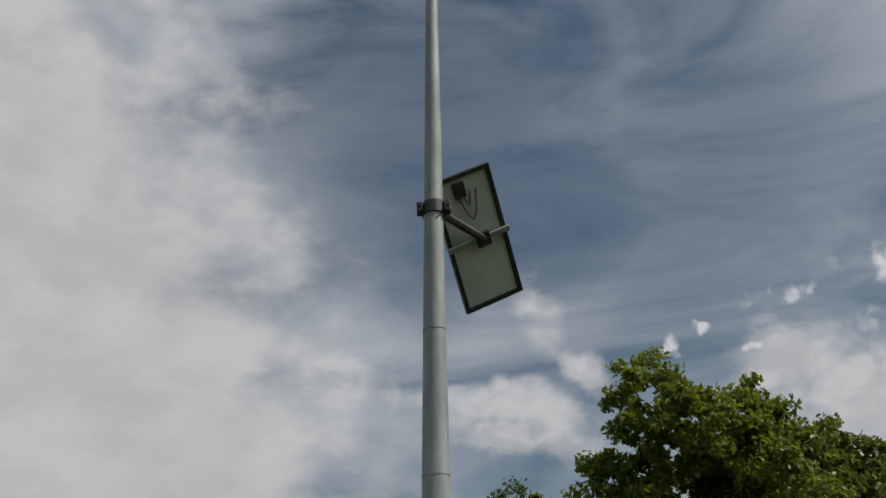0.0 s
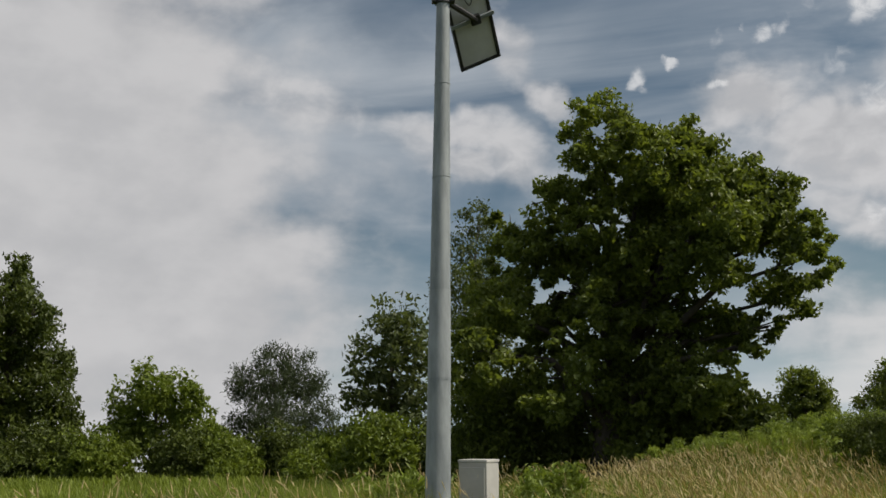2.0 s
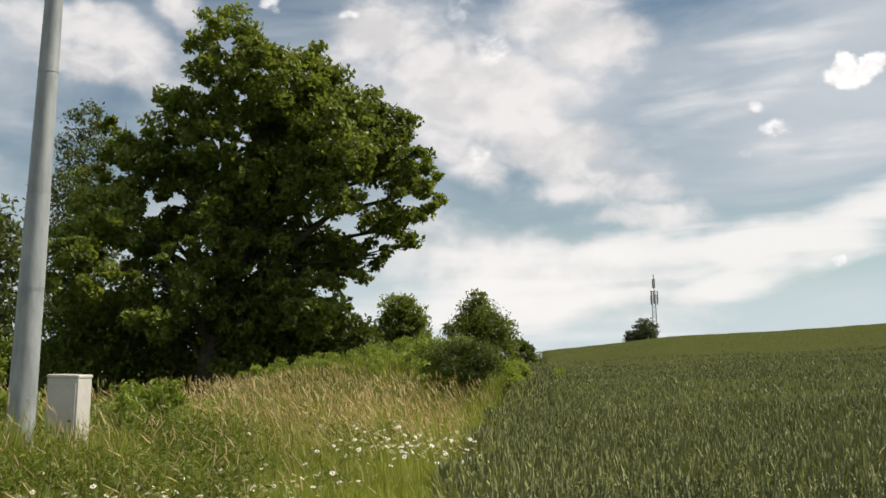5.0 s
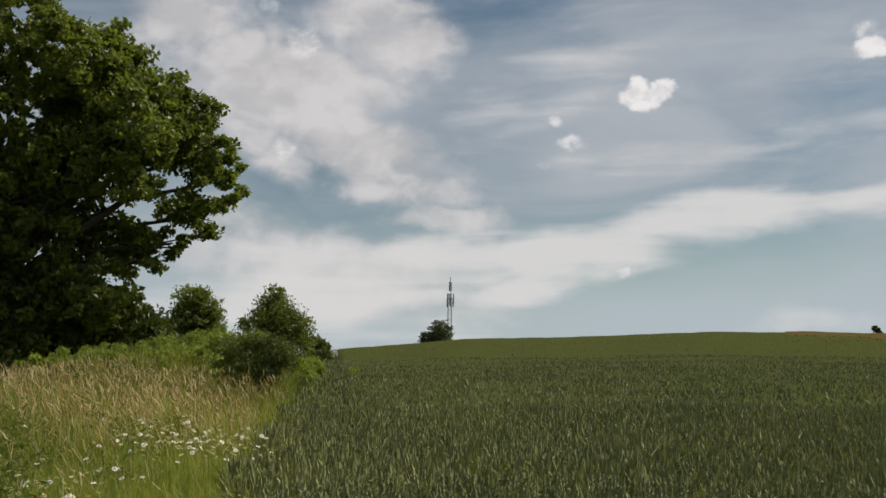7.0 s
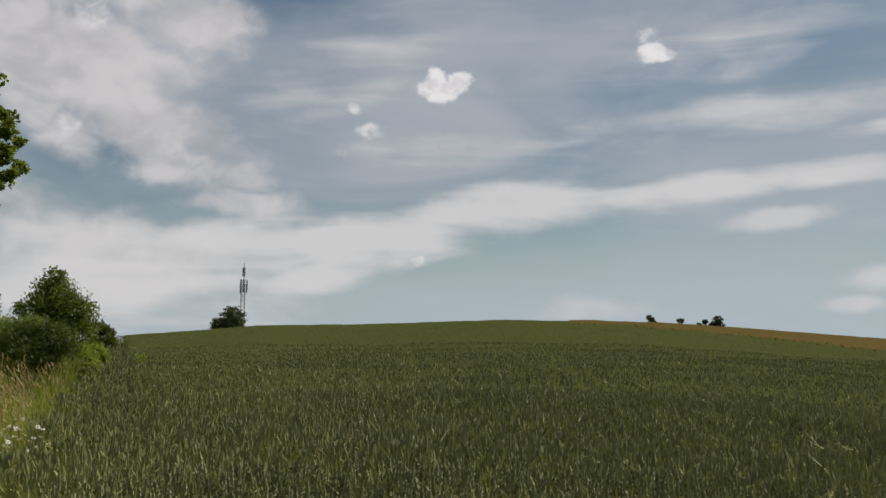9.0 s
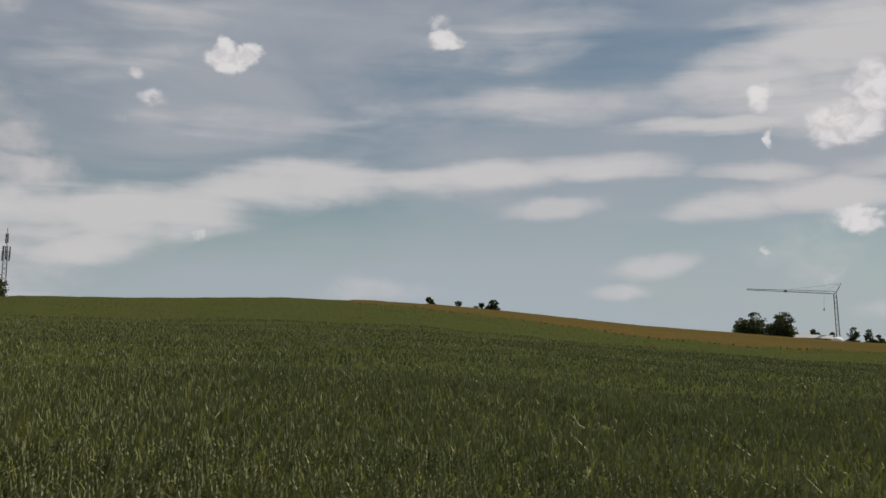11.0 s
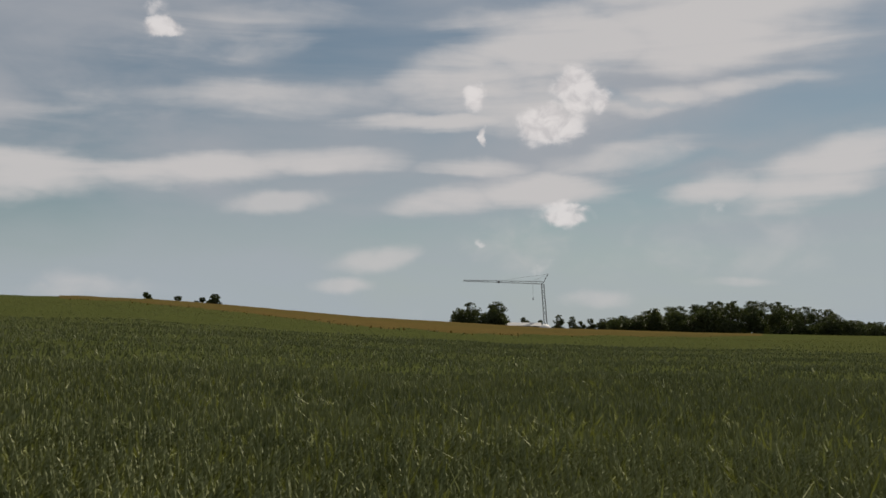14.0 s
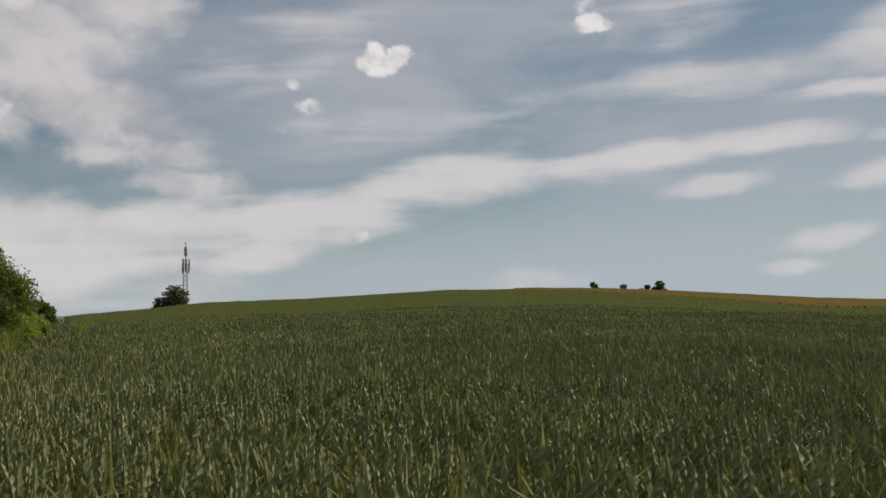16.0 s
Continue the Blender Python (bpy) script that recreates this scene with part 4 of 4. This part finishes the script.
for i in range(16):
    bm = bmesh.new()
    p, q = jib_a.lerp(jib_b, i / 16), jib_a.lerp(jib_b, (i + 1) / 16)
    k = 1 - 0.6 * i / 16
    for oy in (-0.5, 0.5):
        beam(bm, p + Vector((0, oy * k, 0)), p.lerp(q, 0.5) + Vector((0, 0, 0.9 * k)), 0.045, 4)
        beam(bm, p.lerp(q, 0.5) + Vector((0, 0, 0.9 * k)), q + Vector((0, oy * k, 0)), 0.045, 4)
    part("jib_lacing", bm, M_CRANE, crane)
bm = bmesh.new()
box(bm, (0.9, 0.9, 0.9), jib_a.lerp(jib_b, 0.55) + Vector((0, 0, 0.2)), 0.1)
part("trolley", bm, M_CRANE, crane)
apex = Vector((TLEAN + 2.0, 0, TH + 3.7))
for oy in (-0.4, 0.4):
    bm = bmesh.new()
    beam(bm, (TLEAN, oy, TH), apex, 0.13)
    part("apex_strut", bm, M_CRANE, crane)
for f in (0.12, 0.5):
    bm = bmesh.new()
    beam(bm, apex, jib_a.lerp(jib_b, f) + Vector((0, 0, 0.9)), 0.035, 4)
    part("stay", bm, M_CRANE, crane)
bm = bmesh.new()
hx = jib_a.lerp(jib_b, 0.12)
beam(bm, hx, hx - Vector((0, 0, 5.5)), 0.04, 4)
part("hoist_rope", bm, M_CRANE, crane)
bm = bmesh.new()
box(bm, (0.35, 0.35, 0.9), hx - Vector((0, 0, 5.6)), 0.08)
part("hook_block", bm, M_CRANE, crane)
bm = bmesh.new()
box(bm, (4.2, 3.2, 1.6), (1.0, 0, 0.4), 0.15)
part("base_frame", bm, M_CRANE, crane)


# ---- farm buildings ----
def gabled(name, bearing, dist, length, width, wall_h, roof_h, roof_mat, wall_mat, label, turn, category="building"):
    x, y, z = polar(bearing, dist)
    thing = new(name)
    thing.location, thing.rotation_euler = (x, y, z), (0, 0, radians(turn))
    tagged(thing, label, category)
    bm = bmesh.new()
    box(bm, (length, width, wall_h + 1.0), (0, 0, wall_h / 2 - 0.5), 0.05)
    part("wall", bm, wall_mat, thing)
    for s in (-1, 1):
        bm = bmesh.new()
        slope = math.atan2(roof_h, width / 2 + 0.4)
        run = math.hypot(roof_h, width / 2 + 0.4)
        box(bm, (length + 0.8, run, 0.18), (0, s * (width / 4 + 0.2), wall_h + roof_h / 2), 0.03, Euler((-s * slope, 0, 0)).to_matrix())
        part("roof_slope", bm, roof_mat, thing)
    for k in range(4):
        bm = bmesh.new()
        box(bm, (1.2, 0.12, 1.2), (-length * 0.36 + k * length * 0.24, -width / 2 - 0.03, wall_h * 0.5), 0.03)
        part("window", bm, M_BLACK, thing)
    return thing


gabled("farm_shed", -80.0, 372, 14, 8, 1.5, 1.2, M_PALE_ROOF, M_WALL, "long low farm shed with a pale metal roof", -80)
gabled("barn", -101.7, 600, 30, 14, 2.4, 5.0, M_RED_ROOF, M_WALL, "distant barn with a broad red tile roof", -101)
x, y, z = polar(-81.35, 365)
tent = new("white_tent")
tent.location = (x, y, z)
tagged(tent, "white domed tent at the foot of the crane", "tent")
bm = bmesh.new()
bmesh.ops.create_uvsphere(bm, u_segments=20, v_segments=10, radius=1.0)
bmesh.ops.delete(bm, geom=[v for v in bm.verts if v.co.z < -0.05], context="VERTS")
bmesh.ops.transform(bm, matrix=Matrix.Diagonal((2.4, 2.4, 2.3, 1)), verts=bm.verts)
bmesh.ops.translate(bm, vec=(0, 0, 0.2), verts=bm.verts)
part("cover", bm, M_WHITE, tent, smooth_faces=True)
bm = bmesh.new()
box(bm, (0.9, 0.1, 1.6), (0, -2.35, 0.7), 0.03)
part("doorway", bm, M_BLACK, tent)


# ---- grass, wheat and flowers ----
def scatter(rng, count, b0, b1, r0, r1):
    """Points spread evenly over a ring between two bearings."""
    a = np.radians(rng.uniform(b0, b1, count))
    r = np.sqrt(rng.uniform(r0 * r0, r1 * r1, count))
    return -r * np.sin(a), r * np.cos(a), r


def blades(x, y, z0, h, w, lean, rng):
    """Tapered bent blades: two quads and a tip, each turned its own way."""
    n = len(x)
    turn = rng.uniform(0, 2 * math.pi, n)
    side = np.stack([np.cos(turn), np.sin(turn), np.zeros(n)], 1) * (np.asarray(w) * 0.5)[:, None]
    base = np.stack([x, y, z0], 1)
    lean = np.asarray(lean, float)
    up = np.array([0, 0, 1.0])
    h = np.asarray(h)[:, None]
    p1 = base + up * h * 0.5 + lean * h * 0.18
    p2 = base + up * h * 0.97 + lean * h * 0.75 - up * h * 0.25 * np.linalg.norm(lean, axis=1)[:, None]
    verts = np.stack([base - side, base + side, p1 + side * 0.75, p1 - side * 0.75, p2], 1).reshape(-1, 3)
    k = np.arange(n)[:, None] * 5
    faces = np.concatenate([k + [[0, 1, 2]], k + [[0, 2, 3]], k + [[3, 2, 4]]])
    return verts, faces


def spindles(base, axis, length, radius, sides, rings, rng, knobby=0.0):
    """Ears and seed heads: closed spindles along their axes, knobbly with grain."""
    n = len(base)
    axis = axis / np.linalg.norm(axis, axis=1)[:, None]
    ref = np.where(np.abs(axis[:, 2:3]) > 0.9, np.array([[1.0, 0, 0]]), np.array([[0, 0, 1.0]]))
    s = np.cross(axis, ref); s /= np.linalg.norm(s, axis=1)[:, None]
    o = np.cross(axis, s)
    turn = rng.uniform(0, 6.28, n)
    out = [base]
    for i in range(1, rings):
        t = i / rings
        for k in range(sides):
            a = turn + 2 * math.pi * k / sides
            rr = radius * (math.sin(math.pi * t ** 0.8) ** 0.6) * (1 + knobby * (1 if (i + k) % 2 else -1))
            out.append(base + axis * (length * t)[:, None] + (s * np.cos(a)[:, None] + o * np.sin(a)[:, None]) * rr[:, None])
    out.append(base + axis * length[:, None])
    per = len(out)
    verts = np.stack(out, 1).reshape(-1, 3)
    tri = []
    for k in range(sides):
        tri.append((0, 1 + (k + 1) % sides, 1 + k))
        last = 1 + (rings - 2) * sides
        tri.append((per - 1, last + k, last + (k + 1) % sides))
        for i in range(rings - 2):
            q = 1 + i * sides
            tri.append((q + k, q + (k + 1) % sides, q + sides + (k + 1) % sides))
            tri.append((q + k, q + sides + (k + 1) % sides, q + sides + k))
    faces = (np.arange(n)[:, None, None] * per + np.array(tri)[None]).reshape(-1, 3)
    return verts, faces


def merge(pieces):
    verts, faces, k = [], [], 0
    for v, f in pieces:
        verts.append(v); faces.append(f + k); k += len(v)
    return np.concatenate(verts), np.concatenate(faces)


def stuff(name, pieces, material, label, category):
    v, f = merge(pieces)
    return tagged(new(name, mesh_from(name, v, f, material)), label, category, kind="stuff")


def patchy(x, y, size, seed):
    """Soft patches, 0 to 1, over the land."""
    return 0.5 + 0.25 * (np.sin(x / size + seed) * np.cos(y / size * 1.3 - seed * 2) + np.sin((x + y) / size * 0.6 + seed * 3)) + \
        0.25 * np.sin(x / size * 2.7 - seed) * np.sin(y / size * 2.3 + seed)


# wheat
rng = np.random.default_rng(11)
green, ears = [], []
for count, b0, b1, r0, r1, detail in ((11500, -110, -18, 1.7, 6.2, 3), (5000, -180, -110, 1.7, 6.2, 2), (2500, -18, 10, 1.7, 6.2, 2), (41000, -112, -18, 6.2, 15, 2), (6000, -170, -112, 6.2, 15, 1),
                                            (58000, -110, -22, 15, 42, 1), (4000, -150, -110, 15, 42, 1), (44000, -110, -27, 42, 130, 1)):
    x, y, r = scatter(rng, count, b0, b1, r0, r1)
    keep = (edge_gap(x, y) < -0.05 + 0.25 * np.sin(x * 2.1 + y)) & (rng.random(count) > smooth(55, 130, r))
    x, y, r = x[keep], y[keep], r[keep]
    n = len(x)
    g = ground_h(x, y)
    h = CROP * (0.86 + {3: 0.22, 2: 0.19, 1: 0.13}[detail] * rng.random(n)) * (0.96 + 0.08 * patchy(x, y, 5.0, 1.0))
    lean = rng.normal(0, 0.13, (n, 3)); lean[:, 2] = 0; lean[:, 0] += 0.05
    if detail > 1:      # farther stems are hidden under leaves and ears
        green.append(blades(x, y, g, h * 0.97, np.full(n, {3: 0.005, 2: 0.008, 1: 0.02}[detail]), lean * 0.4, rng))
    leaf_n = {3: 4, 2: 3, 1: 1}[detail]
    for _ in range(leaf_n):
        tilt = rng.normal(0, 0.45, (n, 3)); tilt[:, 2] = 0
        start = g + h * rng.uniform(0.3, 0.7, n)
        green.append(blades(x, y, start, h * rng.uniform(0.28, 0.48, n), np.full(n, {3: 0.015, 2: 0.024, 1: 0.05}[detail]), tilt, rng))
    tip = np.stack([x, y, g + h * 0.92], 1) + lean * h[:, None] * 0.28
    axis = lean * rng.uniform(0.3, 2.4, n)[:, None] + np.array([0, 0, 1.0])
    size = rng.uniform(0.07, 0.11, n) * {3: 1, 2: 1, 1: 1.1}[detail]
    rad = rng.uniform(0.0075, 0.0105, n) * {3: 1.05, 2: 1.15, 1: 1.7}[detail]
    ears.append(spindles(tip, axis, size, rad, 4 if detail == 3 else 3, {3: 6, 2: 2, 1: 2}[detail], rng, 0.36 if detail == 3 else 0.15))
stuff("wheat_stalks", green, M_WHEAT, "dense green wheat stalks and leaves", "wheat")
stuff("wheat_ears", ears, M_EAR, "pale green unripe wheat ears", "wheat ears")

# ripe barley fringe that breaks the far edge
bx, by = [], []
for b in np.linspace(-55.5, -103, 2600):
    rr = barley_radii(b)
    q = rr[0] + (rr[-1] * 0.78 - rr[0]) * rng.random() ** 1.5
    bx.append(-q * math.sin(math.radians(b))); by.append(q * math.cos(math.radians(b)))
bx, by = np.array(bx), np.array(by)
lean = rng.normal(0, 0.2, (len(bx), 3)); lean[:, 2] = 0
stuff("barley_tufts", [blades(bx, by, ground_h(bx, by) + 0.45, rng.uniform(0.32, 0.48, len(bx)), np.full(len(bx), 0.3), lean, rng)], M_STRAW, "ripe golden barley tufts", "barley")

# meadow grass on the verge and beyond
mead, lush, dry, weed = [], [], [], []
for count, b0, b1, r0, r1, h0, w in ((16000, -180, 180, 1.2, 5.5, 0.5, 0.009), (64000, -34, 40, 5.0, 12.5, 0.62, 0.013), (56000, -34, 34, 12.5, 26, 0.66, 0.020), (40000, -33, 32, 26, 48, 0.6, 0.045), (26000, -31, 32, 48, 75, 0.6, 0.10)):
    x, y, r = scatter(rng, count, b0, b1, r0, r1)
    gap = edge_gap(x, y)
    keep = gap > -0.9 * rng.random(count) ** 2
    x, y, r, gap = x[keep], y[keep], r[keep], gap[keep]
    n = len(x)
    p = patchy(x, y, 1.7, 2.0)
    low = 0.8 + 0.2 * smooth(0.0, 3.0, gap)
    h = h0 * (0.55 + 0.6 * rng.random(n)) * (0.75 + 0.5 * p) * low
    lean = rng.normal(0, 0.35, (n, 3)); lean[:, 2] = 0; lean[:, 0] -= 0.12
    g = ground_h(x, y) - 0.02
    az = np.degrees(np.arctan2(-x, y))
    is_lush = (r > 17) & (az > -4) | (rng.random(n) < 0.12 + 0.25 * (az > 3))
    for sel, out in ((is_lush, lush), (~is_lush, mead)):
        out.append(blades(x[sel], y[sel], g[sel], h[sel], np.full(sel.sum(), w) * (0.7 + 0.7 * rng.random(sel.sum())), lean[sel], rng))
# tall grass over the hedge bank, and round the feet of the pole and the cabinet
reed = []
for count, b0, b1, r0, r1, h0, h1, w in ((7000, -29, -17, 23.2, 27.5, 0.75, 1.45, 0.022), (2600, -28.5, -12, 19, 24, 0.6, 1.0, 0.018), (3000, -8.5, -1.8, 9.4, 10.4, 0.55, 1.0, 0.012), (3000, -2.5, 6.0, 9.3, 10.3, 0.6, 1.1, 0.012), (1500, -1.0, 5.0, 10.6, 11.6, 0.7, 1.15, 0.012)):
    x, y, r = scatter(rng, count, b0, b1, r0, r1)
    keep = (edge_gap(x, y) > 0.3) & (rng.random(count) < 0.35 + 0.9 * patchy(x, y, 0.8, 5.0))
    x, y = x[keep], y[keep]
    lean = rng.normal(0, 0.25, (len(x), 3)); lean[:, 2] = 0
    reed.append(blades(x, y, ground_h(x, y) - 0.02, rng.uniform(h0, h1, len(x)), np.full(len(x), w), lean, rng))
stuff("reed_grass", reed, M_GRASS, "tall bright green grass on the bank and by the pole", "grass")
stuff("meadow_grass", mead, M_GRASS, "mixed green verge grass", "grass")
stuff("lush_grass", lush, M_LUSH, "bright yellow-green meadow grass", "grass")

# tall dry grass with seed heads
stems, heads = [], []
for count, b0, b1, r0, r1, k in ((13000, -31, 40, 6.2, 13, 0.6), (22000, -31, 30, 13, 27, 1.05), (2600, -30, 30, 27, 50, 1.8)):
    x, y, r = scatter(rng, count, b0, b1, r0, r1)
    az = np.degrees(np.arctan2(-x, y))
    band = 0.07 + 0.8 * np.exp(-((az + 20) / 7.0) ** 2) * smooth(12, 15, r) + 0.30 * np.exp(-((az + 1) / 9.0) ** 2) * (r < 11.5) * (r > 7.4) - 0.5 * ((az > 2) & (r > 16))
    keep = (edge_gap(x, y) > 0.35) & (rng.random(count) < band * (0.4 + 1.1 * patchy(x, y, 1.3, 4.0)))
    x, y = x[keep], y[keep]
    n = len(x)
    g = ground_h(x, y)
    h = rng.uniform(0.55, 1.08, n)
    lean = rng.normal(0, 0.2, (n, 3)); lean[:, 2] = 0; lean[:, 0] -= 0.16
    stems.append(blades(x, y, g, h, np.full(n, 0.006 * k), lean, rng))
    bend = np.linalg.norm(lean, axis=1)
    mid = np.stack([x, y, g + h * 0.5], 1) + lean * (h * 0.18)[:, None]
    tip = np.stack([x, y, g + h * (0.97 - 0.25 * bend)], 1) + lean * (h * 0.75)[:, None]
    axis = (tip - mid) / h[:, None] + lean * 0.5
    top = mid + (tip - mid) * 0.82
    heads.append(spindles(top, axis, rng.uniform(0.10, 0.20, n), rng.uniform(0.006, 0.010, n) * k, 3, 4, rng, 0.3))
stuff("seed_grass", stems + heads, M_DRY, "tall straw-coloured grass with nodding seed heads", "grass")

# leafy weeds round the pole and along the verge
for count, b0, b1, r0, r1 in ((420, -14, 34, 7.0, 14), (330, -30, -6, 9, 26), (300, -32, -18, 18, 34)):
    x, y, r = scatter(rng, count, b0, b1, r0, r1)
    keep = (edge_gap(x, y) > 1.2) & (patchy(x, y, 1.5, 7.0) > 0.45)
    x, y = x[keep], y[keep]
    g = ground_h(x, y)
    lob = np.stack([x, y, g + rng.uniform(0.35, 0.62, len(x)), rng.uniform(0.12, 0.26, len(x))], 1)
    weed.append(leaf_cloud(lob, len(x) * 6, 12, 0.075, rng, spread=0.26, slim=0.28))
x, y, r = scatter(rng, 900, -3, 36, 5.8, 9.6)
keep = (edge_gap(x, y) > 1.0) & (patchy(x, y, 1.1, 3.0) > 0.5)
x, y = x[keep], y[keep]
lob = np.stack([x, y, ground_h(x, y) + rng.uniform(0.25, 0.5, len(x)), rng.uniform(0.1, 0.2, len(x))], 1)
stuff("broadleaf_herbs", [leaf_cloud(lob, len(x) * 6, 9, 0.075, rng, spread=0.22, slim=0.35)], M_YOUNG, "bright broadleaf herbs low in the grass", "herbs")
stuff("verge_weeds", weed, M_WEED, "dark leafy weeds among the grass", "weeds")
tallw = []
for b, r in ((-18.5, 24), (-21, 25), (-23.5, 24.5), (-24.6, 25.5), (-26.5, 26), (-28, 27), (-28.8, 26.5), (-17, 26), (-15.5, 27), (-2, 12.0), (1.0, 11.5), (0.2, 12.2), (-1.0, 11.0), (-8.5, 13.5), (-9.5, 14)):
    for _ in range(15 if r > 20 else 7):
        px, py, pz = polar(b + rng.normal(0, 0.8), r + rng.normal(0, 0.7))
        for s in np.linspace(0.2, 1.1 if r > 20 else 0.85, 7):
            tallw.append((px, py, pz + s * rng.uniform(0.8, 1.1), 0.20 - 0.08 * s))
v = leaf_cloud(np.array(tallw), 5200, 14, 0.11, rng, spread=0.2, slim=0.35)
stuff("tall_weeds", [v], M_MOUND, "tall leafy green weeds on the verge", "weeds")


# daisies
def daisy_mesh(rng):
    """One flower head: a ring of petals; and its yellow disc."""
    verts, faces = [], []
    for k in range(11):
        a = 2 * math.pi * k / 11 + rng.uniform(-.1, .1)
        d, s = Vector((math.cos(a), math.sin(a), 0)), Vector((-math.sin(a), math.cos(a), 0))
        q = len(verts)
        dip = rng.uniform(-0.004, 0.004)
        for p in (d * 0.007, d * 0.018 + s * 0.0058, d * 0.028 + Vector((0, 0, dip)), d * 0.018 - s * 0.0058):
            verts.append(tuple(p))
        faces.append((q, q + 1, q + 2, q + 3))
    return mesh_from("petals", verts, np.array(faces), M_PETAL)


petals = daisy_mesh(rng)
bm = bmesh.new()
bmesh.ops.create_uvsphere(bm, u_segments=8, v_segments=5, radius=0.008)
bmesh.ops.transform(bm, matrix=Matrix.Diagonal((1, 1, 0.6, 1)), verts=bm.verts)
disc_me = bpy.data.meshes.new("disc")
bm.to_mesh(disc_me); bm.free()
disc_me.materials.append(M_EYE)


def daisy_clump(bearing, dist, flowers, spread, height, scale):
    cx, cy, cz = polar(bearing, dist)
    thing = new("daisy_clump")
    thing.location = (cx, cy, cz)
    tagged(thing, "clump of white daisies with yellow centres in the grass", "flowers", "daisies along the wheat's edge")
    xs, ys = rng.normal(0, spread, flowers), rng.normal(0, spread * 0.7, flowers)
    hs = height * rng.uniform(0.8, 1.12, flowers)
    gz = ground_h(cx + xs, cy + ys) - cz
    lean = rng.normal(0, 0.1, (flowers, 3)); lean[:, 2] = 0
    place("stem_tuft", mesh_from("stem_tuft", *blades(xs, ys, gz, hs, np.full(flowers, 0.007), lean, rng), M_GRASS), thing)["kind"] = "stuff"
    for i in range(flowers):
        m = Matrix.Translation((xs[i] + lean[i, 0] * hs[i] * 0.72, ys[i] + lean[i, 1] * hs[i] * 0.72, gz[i] + hs[i] * 0.95)) @ \
            Euler((rng.normal(0.35, 0.35), rng.normal(0.2, 0.35), rng.uniform(0, 6))).to_matrix().to_4x4() @ Matrix.Scale(scale * rng.uniform(0.8, 1.15), 4)
        flower = place("flower", petals, thing)
        flower.matrix_local = m
        eye_disc = place("disc", disc_me, flower)
        eye_disc.location = (0, 0, 0.003)


for b, r, n, s, h in ((-23.6, 10.8, 26, 0.34, 0.72), (-22.4, 11.4, 20, 0.35, 0.74), (-24.3, 10.2, 18, 0.3, 0.70), (-25.0, 10.6, 9, 0.28, 0.72), (-21.0, 12.2, 9, 0.25, 0.74),
                      (-16.4, 8.4, 12, 0.28, 0.62), (-18.0, 8.7, 8, 0.26, 0.64), (-15.2, 8.1, 7, 0.2, 0.62), (-19.8, 12.6, 6, 0.2, 0.72), (-7.6, 8.0, 16, 0.28, 0.56), (-5.6, 7.9, 8, 0.2, 0.55), (-9.5, 8.2, 8, 0.22, 0.56),
                      (-2.8, 7.8, 5, 0.2, 0.55)):
    daisy_clump(b, r, int(n * 2.0), s * 1.2, h, 0.9)
